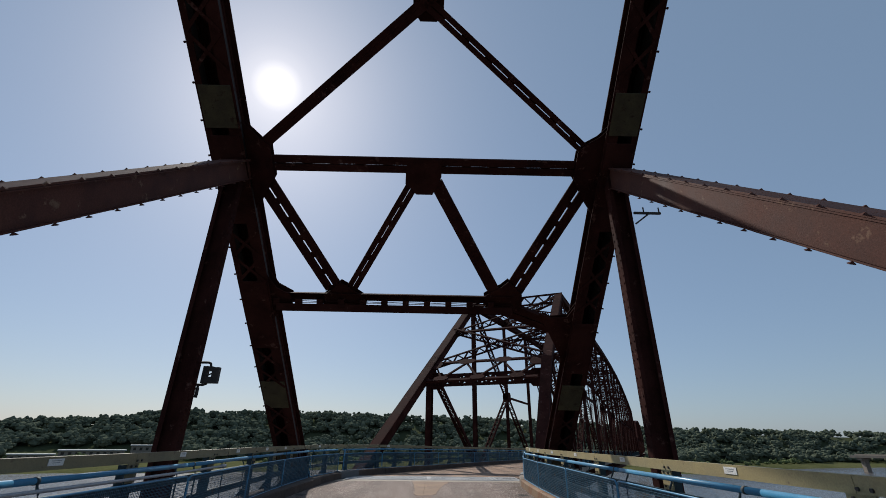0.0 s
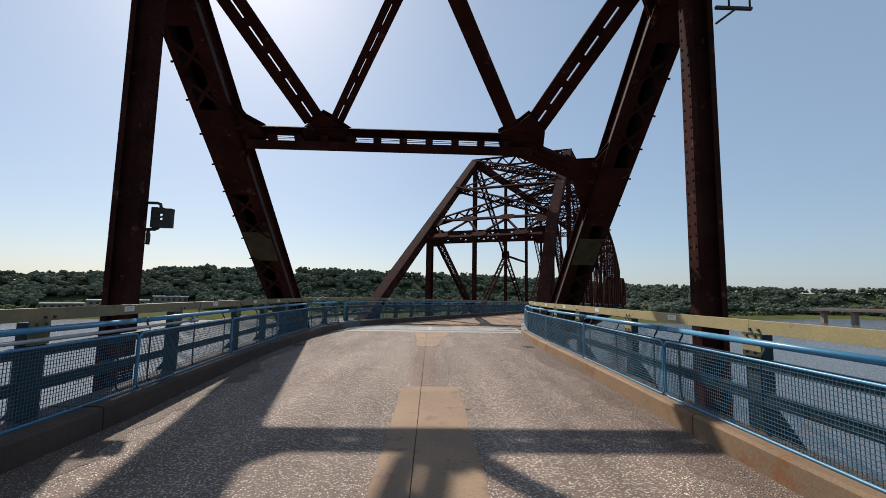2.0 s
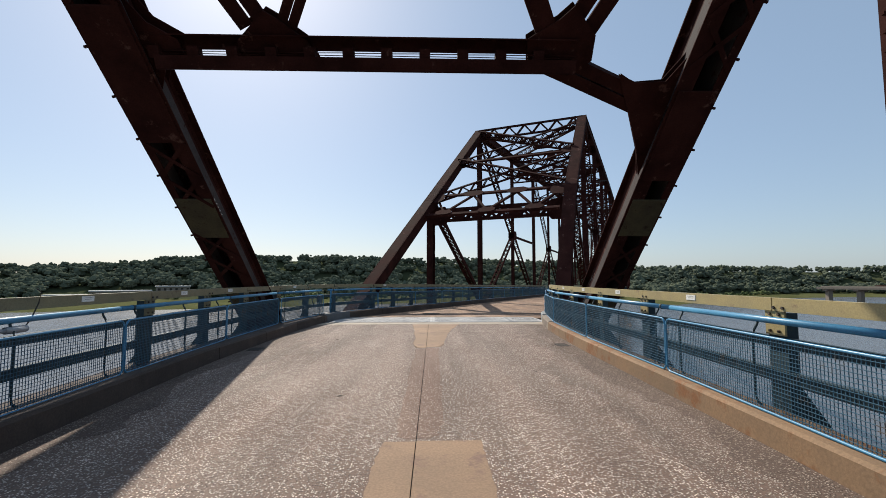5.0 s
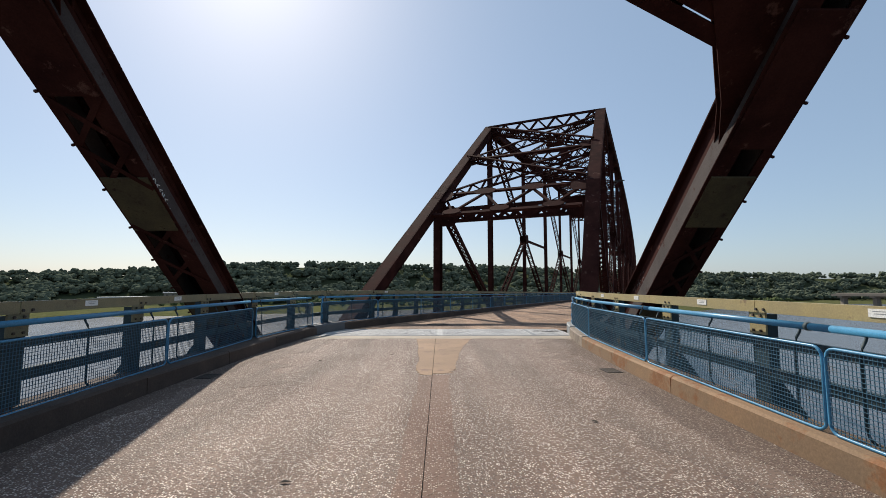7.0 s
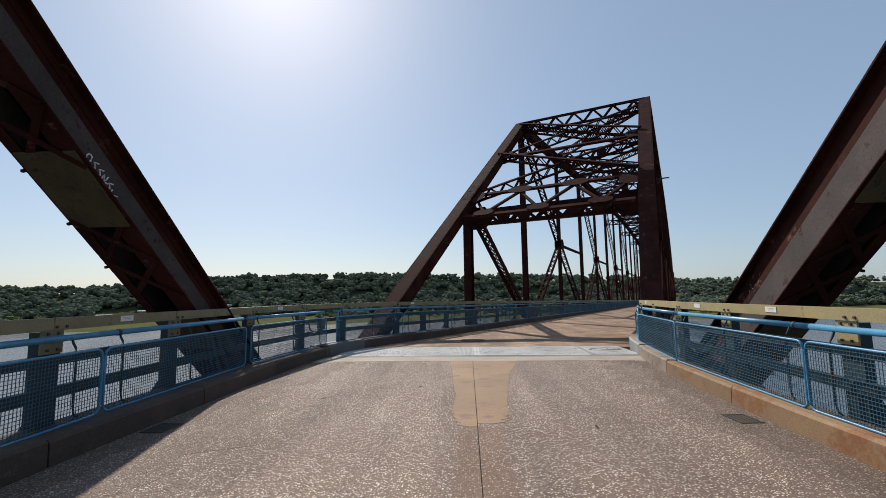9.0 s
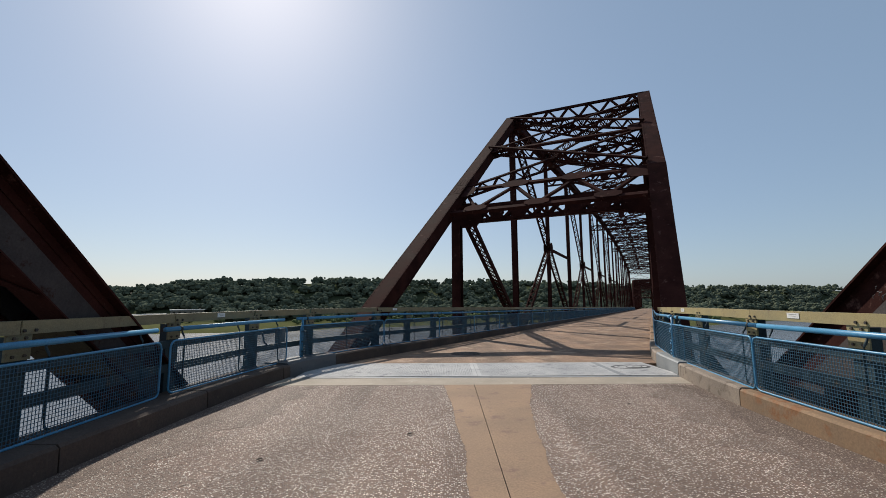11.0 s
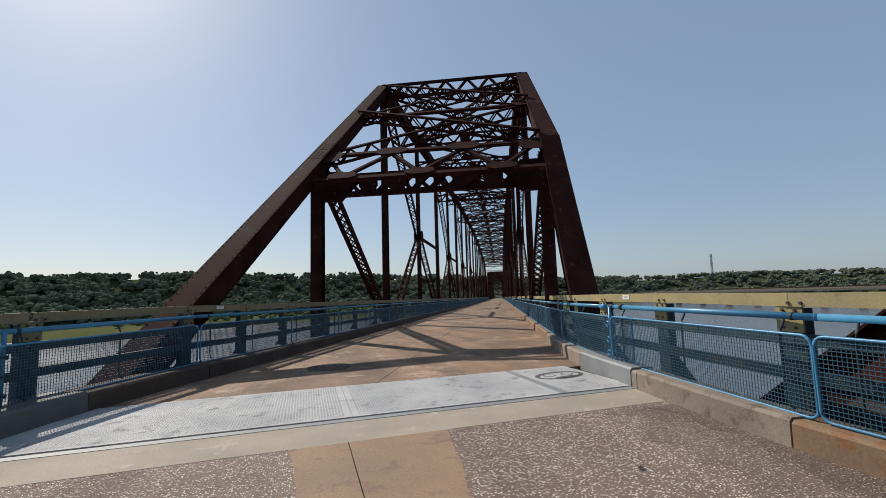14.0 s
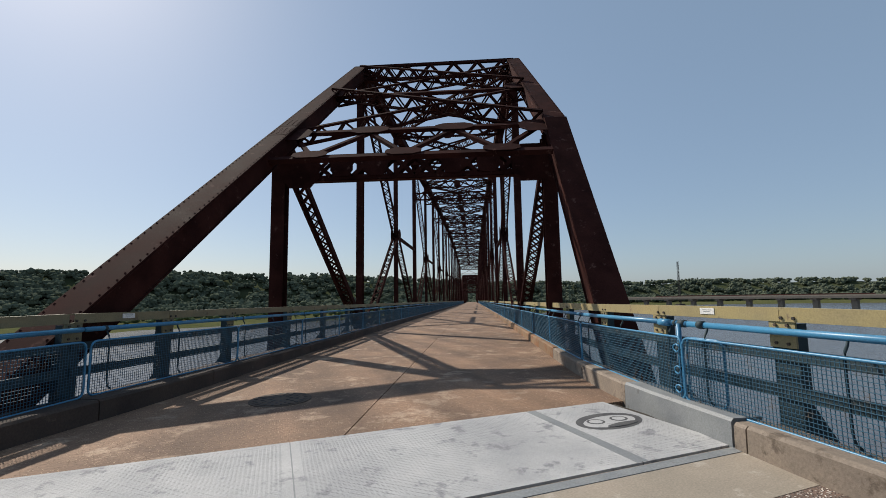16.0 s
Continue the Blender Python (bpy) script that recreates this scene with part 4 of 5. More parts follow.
rnd = random.Random(11)
for line, nm in ((LEFT, "left"), (RIGHT, "right")):
    kb = thing("kerb", Matrix(), "tan weathered concrete kerb along the roadway edge" if nm == "right" else "stained concrete kerb along the roadway edge, darkened for its shade", "kerb", kind="structure")
    a_joint0, a_joint1 = line.near(edge_x(line, 12.05), 12.05), line.near(edge_x(line, 13.9), 13.9)
    a = 14.0
    while a < line.length - 1:
        step = 6.9 if a < a_joint0 - 8 else (2.4 if a < a_joint1 + 14 else 8.0)
        b = min(a + step, line.length)
        if a < a_joint0 < b:
            b = a_joint0
        if a_joint0 - 1e-3 <= a < a_joint1 - 1e-3:
            b = a_joint1
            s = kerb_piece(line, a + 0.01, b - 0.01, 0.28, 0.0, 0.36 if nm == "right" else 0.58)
            # left plate: the same steel, its shade painted in with a darker grey
            part("steel_kerb", s, GREY if nm == "right" else GREY_DARK, kb, "dull grey steel kerb plate at the joint" if nm == "right" else "grey steel kerb plate at the joint, darkened for its shade")
        else:
            # left blocks use the stained colour that holds their shade as well
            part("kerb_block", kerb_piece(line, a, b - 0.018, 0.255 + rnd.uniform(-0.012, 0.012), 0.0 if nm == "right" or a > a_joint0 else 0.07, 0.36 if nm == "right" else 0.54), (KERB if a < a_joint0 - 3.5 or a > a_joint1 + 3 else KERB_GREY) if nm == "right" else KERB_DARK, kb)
        a = b
# outer deck edge under the old guardrail
for line in (LEFT, RIGHT):
    for lo, hi in ((14.0, line.near(edge_x(line, 12.0), 12.0)), (line.near(edge_x(line, 13.9), 13.9), line.length)):
        n = int((hi - lo) / 1.0)
        strip("deck_edge", DECK, [line.at(lo + (hi - lo) * i / n, 0.37, -0.02) for i in range(n + 1)], [line.at(lo + (hi - lo) * i / n, 0.62, -0.02) for i in range(n + 1)], 0.3).update_tag()
for ob in list(scene.objects):
    if ob.name.startswith("deck_edge"):
        tagged(ob, "stained concrete deck edge behind the kerb", "deck edge", kind="structure")

# ---- railings ----
PANEL = {1: 3.55, -1: 3.45}


def place(line, a, length, off, z=0.0):
    """Pose with x along the line from a, y outwards, z up."""
    p, q = line.at(a, off, z), line.at(a + length, off, z)
    x = (q - p).normalized()
    u = Vector((0, 0, 1))
    y = u.cross(x).normalized()
    u = x.cross(y)
    m = Matrix((x, y, u)).transposed().to_4x4()
    return Matrix.Translation(p) @ m


def mesh_panel(length):
    """Woven wire panel in a bent tube frame, 0.73 high."""
    t = thing("railing_panel", Matrix(), "blue woven wire mesh railing panel in a tube frame", "railing panel", "mesh panels along the bridge")
    L, z0, z1, r = length - 0.02, 0.263, 0.99, 0.09
    pts = []
    for cx, cz, a0 in ((L - r, z1 - r, 90), (L - r, z0 + r, 0), (0.02 + r, z0 + r, -90), (0.02 + r, z1 - r, -180)):
        for k in range(5):
            g = radians(a0 - 22.5 * k)
            pts.append((cx + r * math.cos(g), 0, cz + r * math.sin(g)))
    part("frame", Soup().tube(pts, 0.0145, 7, True), BLUE, t, smooth=True)
    s = Soup()
    pitch = 0.037
    n = int((L - 0.06) / pitch)
    w = 0.0052
    for i in range(n + 1):
        x = 0.045 + i * (L - 0.07) / n
        s.bar((x, 0.003, z0 + 0.015), (x, 0.003, z1 - 0.015), w, w)
    m = int((z1 - z0) / pitch)
    for i in range(1, m):
        z = z0 + i * (z1 - z0) / m
        s.bar((0.035, -0.004, z), (L - 0.015, -0.004, z), w, w)
    part("wire_mesh", s, WIRE, t, kind="stuff")
    for x in (0.33, length / 2, length - 0.35):
        part("stay", Soup().tube([(x + 0.07, 0.03, z0 + 0.03), (x + 0.015, 0.03, z0 + 0.07), (x, 0.03, z0 + 0.16), (x, 0.03, z1 - 0.02), (x, 0.045, z1 + 0.05), (x, 0.075, z1 + 0.10), (x, 0.085, 1.13)], 0.0125, 6), DKBLUE, t, smooth=True)
    return t


def handrail(length, joint):
    t = thing("handrail", Matrix(), "bright blue round steel handrail tube with a coupling", "handrail", "handrails along the bridge")
    part("tube", Soup().tube([(0, 0.08, 1.15), (length, 0.08, 1.15)], 0.034, 14), BLUE, t, smooth=True)
    part("coupling", Soup().tube([(joint, 0.08, 1.15), (joint + 0.045, 0.08, 1.15)], 0.039, 14), DKBLUE, t, smooth=True)
    return t


def guard_bay(BAY, tag, paint, look_of):
    """Post, top beam and lower rails of the old guardrail."""
    t = thing("guardrail_bay", Matrix(), "old guardrail bay with " + look_of + (" beam and white tag" if tag else " beam"), "guardrail", "old guardrail")
    post = Soup()
    for k in (-1, 1):
        post.bar((k * 0.12, 0.075, -0.3), (k * 0.12, 0.075, 1.22), 0.012, 0.11, (0, 1, 0))
    post.bar((0, 0.03, -0.3), (0, 0.03, 1.20), 0.24, 0.014, (0, 1, 0))
    part("post", post, DKBLUE, t)
    part("brace", Soup().plate([(0.09, 0.112, 0.0), (0.09, 0.50, 0.0), (0.09, 0.112, 0.55)], (1, 0, 0), 0.014), DKBLUE, t)
    part("bracket", Soup().box((-0.13, -0.004, 0.99), (0.13, 0.016, 1.235)), paint, t, look_of + " bracket plate")
    for x, z in ((-0.06, 1.20), (0.06, 1.20), (-0.06, 1.03), (0.06, 1.03)):
        part("bolt", Soup().tube([(x, -0.02, z), (x, -0.004, z)], 0.016, 6), COVER, t)
    beam = Soup()
    beam.bar((-0.0, -0.015, 1.30), (BAY - 0.012, -0.015, 1.30), 0.012, 0.13)
    for z in (1.24, 1.36):
        beam.bar((0, 0.02, z), (BAY - 0.012, 0.02, z), 0.08, 0.012)
    bm = part("top_beam", beam, paint, t, look_of + " channel beam")
    for x in (-0.06, 0.06):
        part("bolt", Soup().tube([(x + 0.08, -0.035, 1.27), (x + 0.08, -0.018, 1.27)], 0.017, 6), IRON, bm)
    for z, h in ((0.92, 0.10), (0.58, 0.11)):
        r = Soup()
        r.bar((0, 0.0, z), (BAY, 0.0, z), 0.012, h)
        for e in (-1, 1):
            r.bar((0, 0.03, z + e * h / 2), (BAY, 0.03, z + e * h / 2), 0.06, 0.01)
        part("lower_rail", r, DKBLUE, t)
    if not tag:
        return t
    c = BAY / 2
    tg = part("tag", Soup().box((c - 0.11, -0.028, 1.275), (c + 0.11, -0.0225, 1.345)), TAG, t, "small white tag")
    for z, w in ((1.325, 0.07), (1.305, 0.055)):
        part("print_line", Soup().box((c - w, -0.0295, z - 0.0025), (c + w, -0.0285, z + 0.0025)), GREY, tg)
    return t


used = set()


def put(ob, m):
    """The first use moves the thing itself, later ones copy it."""
    if ob in used:
        return copy_thing(ob, m)
    used.add(ob)
    ob.matrix_world = m
    return ob


# where the old guardrail's posts stand along each kerb near the joint; beyond, one every 2.9 m
POSTS = {1: [15.0, 18.1, 21.1, 24.2, 27.25, 30.4, 33.35, 35.45, 37.8, 39.7, 41.75, 43.6, 45.6],
         -1: [15.7, 18.6, 21.5, 24.4, 27.35, 30.25, 33.12, 35.15, 37.2, 39.6, 41.85, 43.7, 46.45, 48.15, 50.0, 53.0]}
TAGGED = {1: (22.6, 25.7, 28.8, 31.9, 34.4, 36.6, 38.7, 42.5), -1: (22.9, 25.8, 28.8, 31.7, 34.1, 36.2, 40.6, 47.2)}
# the left side's paint carries grime and its shade in one colour
PAINT = {1: (TAN, "faded yellow"), -1: (TAN_DULL, "grimy shade-darkened olive")}
for line, sign in ((RIGHT, 1), (LEFT_RAIL, -1)):
    def along(a, length, off):
        """Pose of a thing from a on; on the right-hand side it is turned end for end, outwards on the same hand."""
        m = place(line, a, length, off)
        if sign > 0:
            m = Matrix.Translation(line.at(a + length, off)) @ (m.to_3x3() @ Matrix.Rotation(math.pi, 3, "Z")).to_4x4()
        return m

    step = PANEL[sign]
    panel, rail = mesh_panel(step), handrail(step, step - 0.28 if sign > 0 else 0.28)
    a = (28.70 if sign > 0 else 28.72) - 4 * step
    while a < line.length - step:
        put(panel, along(a, step, 0.16))
        put(rail, along(a, step, 0.17))
        a += step
        if sign < 0 and 38.5 < a < 43.2:
            a += 0.15 if a < 42 else 0.41  # wider gaps on the swing, and the gate at the joint
    posts = list(POSTS[sign])
    while posts[-1] < line.length - 2.9:
        posts.append(posts[-1] + 2.9)
    bays = {}
    for a, b in zip(posts, posts[1:]):
        key = round(b - a, 2), any(a < q < b for q in TAGGED[sign])
        if key not in bays:
            bays[key] = guard_bay(*key, *PAINT[sign])
        put(bays[key], along(a, key[0], 0.36))

# ---- small things ----

def disc(s, c, r, z0, z1, n=28, squash=1.0, turn=0.0):
    """A flat round slab, squashed and turned if asked."""
    k = len(s.v)
    for z in (z0, z1):
        for i in range(n):
            g = 2 * math.pi * i / n
            x, y = r * math.cos(g), r * squash * math.sin(g)
            s.v.append((c[0] + x * math.cos(turn) - y * math.sin(turn), c[1] + x * math.sin(turn) + y * math.cos(turn), z))
    s.f += [tuple(range(k + n - 1, k - 1, -1)), tuple(range(k + n, k + 2 * n))]
    s.f += [(k + i, k + (i + 1) % n, k + n + (i + 1) % n, k + n + i) for i in range(n)]
    return s


def manhole():
    p = w2(-1.25, 2.75)
    t = thing("manhole_cover", Matrix.Translation((p.x, p.y, drop(p.x, p.y))), "round patterned cast-iron manhole cover set in the road", "manhole cover")
    part("rim", disc(Soup(), (0, 0), 0.46, -0.02, 0.004), COVER, t)
    part("lid", disc(Soup(), (0, 0), 0.41, -0.02, 0.009), COVER, t)
    for i in range(3):
        for k in range(8 + 6 * i):
            g = 2 * math.pi * k / (8 + 6 * i)
            r = 0.12 + 0.11 * i
            part("stud", Soup().bar((r * math.cos(g), r * math.sin(g), 0.011), ((r + 0.055) * math.cos(g), (r + 0.055) * math.sin(g), 0.011), 0.03, 0.006), IRON, t)


manhole()


def scupper(x, y, turn):
    """A drain hole with a raised iron rim beside the kerb."""
    t = thing("drain", Matrix.Translation((x, y, 0)) @ Matrix.Rotation(turn, 4, "Z"), "small rusty iron deck drain beside the kerb", "drain")
    part("hole", Soup().box((-0.11, -0.16, -0.02), (0.11, 0.16, 0.005)), GAP, t)
    for a, b in (((-0.14, -0.19), (-0.11, 0.19)), ((0.11, -0.19), (0.14, 0.19)), ((-0.11, -0.19), (0.11, -0.16)), ((-0.11, 0.16), (0.11, 0.19))):
        part("rim", Soup().box((*a, -0.02), (*b, 0.012)), IRON, t)
    for k in (-0.06, 0.0, 0.06):
        part("grate_bar", Soup().box((k - 0.008, -0.16, -0.01), (k + 0.008, 0.16, 0.009)), IRON, t)


scupper(3.25, 6.35, 0.05)
scupper(-3.78, 5.9, 0.0)

# dark painted scrawl on the joint plate: a plain oval blot with paler patches
c = (3.72, 13.18)
scrawl = thing("painted_blot", Matrix(), "dark oval paint scrawl on the steel plate", "graffiti")
part("blot", disc(Soup(), c, 0.46, 0.0125, 0.0145, 30, 0.62, 0.12), INK, scrawl)
part("pale_patch", disc(Soup(), (c[0] - 0.01, c[1] - 0.02), 0.38, 0.0150, 0.0165, 26, 0.50, 0.12), GALV, scrawl)
for dx in (-0.18, 0.16):
    part("ring", disc(Soup(), (c[0] + dx, c[1] + 0.02), 0.115, 0.0170, 0.0180, 18, 0.8), INK, scrawl)
    part("ring_fill", disc(Soup(), (c[0] + dx, c[1] + 0.02), 0.085, 0.0184, 0.0192, 18, 0.8), GALV, scrawl)
part("lower_stroke", disc(Soup(), (c[0] + 0.05, c[1] - 0.17), 0.24, 0.0206, 0.0212, 16, 0.22, 0.1), INK, scrawl)
# a few dry leaves and chips lying on the road
rl = random.Random(31)
for i, (x, y) in enumerate(((-1.05, 1.9), (0.7, -1.2), (1.9, 3.4), (-2.3, 7.4), (2.2, 9.6), (-0.9, 8.2), (1.4, 6.0))):
    t = thing("dry_leaf", Matrix.Translation((x, y, 0.008)) @ Matrix.Rotation(rl.uniform(0, 6), 4, "Z"), "small curled brown dry leaf lying on the concrete", "leaf")
    n = 5
    lf = Soup()
    lf.v = [(-0.05, 0, 0.0), (-0.01, 0.022, 0.012), (-0.01, -0.022, 0.01), (0.055, 0.0, 0.006), (0.0, 0.0, 0.0)]
    lf.f = [(0, 4, 1), (0, 2, 4), (4, 3, 1), (4, 2, 3)]
    part("blade", lf, GAP, t)

# floodlight on the left hanger
fl = thing("floodlight", Matrix.Translation((-4.74, 0.12, 2.82)), "broken floodlight box on bent conduit fixed to the hanger", "floodlight")
part("upper_arm", Soup().tube([(-0.1, 0, 0.24), (0.17, 0, 0.24), (0.22, 0, 0.22), (0.235, 0, 0.16), (0.235, 0, 0.10)], 0.026, 8), IRON, fl, smooth=True)
body = Soup()
for lo, hi in (((0.10, -0.05, -0.19), (0.20, 0.05, 0.16)), ((0.30, -0.05, -0.19), (0.44, 0.05, 0.14)), ((0.20, -0.05, 0.06), (0.30, 0.05, 0.155)), ((0.20, -0.05, -0.19), (0.30, 0.05, -0.06))):
    body.box(lo, hi)
part("housing", body, IRON, fl, "rusty box with a torn hole")
part("flap", Soup().plate([(0.19, -0.02, -0.06), (0.31, 0.02, 0.02), (0.31, 0.02, 0.05), (0.21, -0.02, -0.01)], (0, 1, 0), 0.006), IRON, fl)
part("lower_arm", Soup().tube([(-0.1, 0, -0.22), (0.16, 0, -0.22), (0.21, 0, -0.20), (0.22, 0, -0.15)], 0.026, 8), IRON, fl, smooth=True)
part("photocell", Soup().tube([(0.05, 0, -0.22), (0.05, 0, -0.29), (0.055, 0, -0.31), (0.055, 0, -0.42), (0.05, 0, -0.48)], 0.036, 8), IRON, fl, smooth=True)

# old wire bracket arm on the right hanger
arm = thing("wire_bracket", Matrix.Translation((5.12, -0.25, 6.75)), "rusty steel wire bracket arm with pins on the hanger", "bracket arm")
part("arm", Soup().bar((0, 0, 0), (0.66, 0, 0.0), 0.05, 0.05), IRON, arm)
part("stay", Soup().bar((0, 0, -0.30), (0.36, 0, -0.02), 0.035, 0.035), IRON, arm)
for x in (0.25, 0.63):
    part("pin", Soup().tube([(x, 0, 0.0), (x, 0, 0.16)], 0.018, 6), IRON, arm)
arm2 = thing("wire_bracket", S2 @ Matrix.Translation((-3.95 + 7.9, 29.0, 11.2)), "rusty steel wire bracket arm with pins on the hanger", "bracket arm")
part("arm", Soup().bar((0, 0, 0), (1.3, 0, 0.0), 0.09, 0.09), IRON, arm2)
part("stay", Soup().bar((0, 0, -0.7), (0.8, 0, -0.02), 0.06, 0.06), IRON, arm2)

# pale scrawl in two lines on the near end post's inner web
scrawl_thing = thing("scrawl", Matrix(), "pale hand-painted scrawl on the dark steel post", "graffiti")
SCRAWL_X = -4.672
along, upright = Vector((0, 0.77, -0.64)), Vector((0, 0.50, 0.86))
for row, base, glyphs in ((0, Vector((SCRAWL_X, 5.52, 3.26)), "ozznz"), (1, Vector((SCRAWL_X, 5.76, 2.98)), "znz")):
    for i, g in enumerate(glyphs):
        o = base + along * 0.105 * i
        pts = {"o": [(0.04 + 0.04 * math.cos(k * 0.8), 0.06 + 0.055 * math.sin(k * 0.8)) for k in range(9)], "i": [(0.02, 0.0), (0.035, 0.06), (0.03, 0.14)],
               "n": [(0.0, 0.0), (0.01, 0.11), (0.06, 0.02), (0.07, 0.13)], "z": [(0.08, 0.13), (0.02, 0.09), (0.07, 0.04), (0.0, 0.0)]}[g]
        part("stroke", Soup().tube([o + along * u + upright * v for u, v in pts], 0.010, 5), TAG, scrawl_thing)

scratches = thing("scrawl", Matrix(), "pale scratches and paint marks on the steel post", "graffiti")
rs = random.Random(9)
for y, z, k in ((8.22, 1.58, 6), (8.04, 1.74, 4), (8.08, 1.54, 4)):
    for i in range(k):
        p = Vector((4.672, y + rs.uniform(-0.10, 0.10), z + rs.uniform(-0.10, 0.10)))
        q = p + Vector((0, rs.uniform(-0.06, 0.06), rs.uniform(-0.07, 0.07)))
        part("stroke", Soup().tube([p, p.lerp(q, 0.5) + Vector((0, 0.012, 0.008)), q], 0.004, 5), GREY_DARK, scratches)

# gate posts with latch bars where the railing crosses the joint
for line, a in ((RIGHT, 42.98), (LEFT_RAIL, 43.22)):
    p = line.at(a, 0.20)
    t = thing("gate_post", Matrix.Translation(p), "blue railing gate post with latch knuckles at the joint", "gate post")
    part("post", Soup().tube([(0, 0, 0.26), (0, 0, 1.15)], 0.028, 8), BLUE, t, smooth=True)
    for z in (0.4, 0.62, 0.85):
        part("latch", Soup().tube([(-0.05, 0, z), (0.05, 0, z)], 0.03, 8), DKBLUE, t, smooth=True)
sleeve = thing("rail_sleeve", Matrix(), "blue pipe sleeve where two handrails meet at the gate", "pipe sleeve")
for a0, a1 in ((43.22, 43.42), (42.92, 43.02), (42.62, 42.70)):
    part("collar", Soup().tube([RIGHT.at(a0, 0.25, 1.15), RIGHT.at(a1, 0.25, 1.15)], 0.046, 12), BLUE if a0 > 43.2 else DKBLUE, sleeve, smooth=True)
loop = thing("gate_leaf", Matrix(), "small blue tube frame with wire mesh closing the gate gap", "gate")
pts = []
for c0, cz, g0 in ((42.42, 0.90, 90), (42.42, 0.36, 180), (42.80, 0.36, 270), (42.80, 0.90, 0)):
    for k in range(4):
        g = radians(g0 + 30 * k)
        pts.append(RIGHT.at(c0 + 0.09 * math.cos(g), 0.225, cz + 0.09 * math.sin(g)))
part("frame", Soup().tube(pts, 0.014, 7, True), BLUE, loop, smooth=True)
wires = Soup()
for i in range(13):
    wires.bar(RIGHT.at(42.34 + 0.043 * i, 0.225, 0.28), RIGHT.at(42.34 + 0.043 * i, 0.225, 0.98), 0.005, 0.005)
for i in range(16):
    wires.bar(RIGHT.at(42.34, 0.221, 0.30 + 0.043 * i), RIGHT.at(42.87, 0.221, 0.30 + 0.043 * i), 0.005, 0.005)
part("wire_mesh", wires, WIRE, loop, kind="stuff")
for z in (0.38, 0.60, 0.86):
    ring = [RIGHT.at(42.98 + 0.055 * math.cos(radians(45 * k)), 0.15, z + 0.045 * math.sin(radians(45 * k))) for k in range(8)]
    part("hinge_ring", Soup().tube(ring, 0.011, 6, True), BLUE, loop, smooth=True)
t = thing("junction_box", Matrix.Translation(LEFT_RAIL.at(42.6, 0.30)), "dark grey electrical box with drooping cable on the guardrail", "junction box")
part("box", Soup().box((-0.06, -0.16, 0.66), (0.05, 0.16, 0.96)), GREY_DARK, t)
part("cable", Soup().tube([(0.0, -0.16, 0.70), (-0.02, -0.32, 0.63), (-0.05, -0.55, 0.64), (-0.07, -0.70, 0.74), (-0.08, -0.76, 0.92)], 0.018, 6), DKBLUE, t, smooth=True)

conduit = thing("conduit", Matrix(), "pale grey steel conduit clipped under the handrail", "conduit")
part("pipe", Soup().tube([LEFT_RAIL.at(15.0 + 0.5 * i, 0.215, 1.055) for i in range(31)] + [LEFT_RAIL.at(30.5, 0.215, 1.055)], 0.021, 8), PIPE, conduit, smooth=True)
part("fitting", Soup().tube([LEFT_RAIL.at(30.38, 0.215, 1.055), LEFT_RAIL.at(30.62, 0.215, 1.055)], 0.036, 8), PIPE, conduit, smooth=True)
part("loose_wire", Soup().tube([LEFT_RAIL.at(30.6, 0.215, 1.06), LEFT_RAIL.at(30.72, 0.24, 1.16), LEFT_RAIL.at(30.82, 0.26, 1.30), LEFT_RAIL.at(30.86, 0.27, 1.42), LEFT_RAIL.at(30.80, 0.27, 1.46)], 0.007, 5), IRON, conduit, smooth=True)

# ---- river, banks and woods ----
water = part("water", Soup().box((-4500, -4500, WATER_Z - 2), (4500, 4500, WATER_Z)), WATER)
tagged(water, "wide brown river with small ripples under the bridge", "river", kind="structure")


def bank_radius(b):
    """Distance of the far shore at bearing b, degrees right of +y."""
    if b < 30:
        r = 430 + 40 * math.sin(radians(b * 3 + 20))
    elif b < 44:
        r = 430 + 40 * math.sin(radians(110)) + (b - 30) / 14 * 330
    else:
        r = 800 + (b - 44) * 9
    if b < -25:
        r += (-25 - b) * 3.0
    return r


def hill(b):
    """Height of the wooded ridge above the water."""
    rise = float(np.interp(b, [-60, -44, -36, -29, -20, -14, -6, 3, 12, 22, 31, 40, 45, 52, 58, 66, 80], [1.3, 1.65, 2.2, 2.85, 3.3, 3.3, 3.35, 3.0, 2.7, 2.2, 1.65, 1.45, 1.3, 1.45, 1.35, 1.05, 0.9]))
    h = math.tan(radians(rise)) * (bank_radius(max(-80, min(80, b))) + 190) + 25.5
    return h + 1.0 * math.sin(radians(b * 11)) + 0.8 * math.sin(radians(b * 23 + 40))


bs = list(range(-180, 181, 2))
prof = [(-40, -3.0), (0, 0.6), (18, 3.0), (90, 4.5), (130, 12), (210, 0), (420, 0), (3800, 0)]
soup = Soup()
for b in bs:
    R = bank_radius(max(-80, min(80, b)))
    for j, (d, h) in enumerate(prof):
        hh = h if j < 5 else (hill(b) - 12) * (1.0 if j < 7 else 0.9)
        soup.v.append(((R + d) * math.sin(radians(b)), (R + d) * math.cos(radians(b)), WATER_Z + hh + (noise.noise((b * 0.2, d * 0.01, 0)) * 2 if 0 < j < 6 else 0)))
m = len(prof)
for i in range(len(bs) - 1):
    for j in range(m - 1):
        soup.f.append((i * m + j, i * m + j + 1, (i + 1) * m + j + 1, (i + 1) * m + j))
ground = part("ground", soup, GRASS, None, smooth=True)
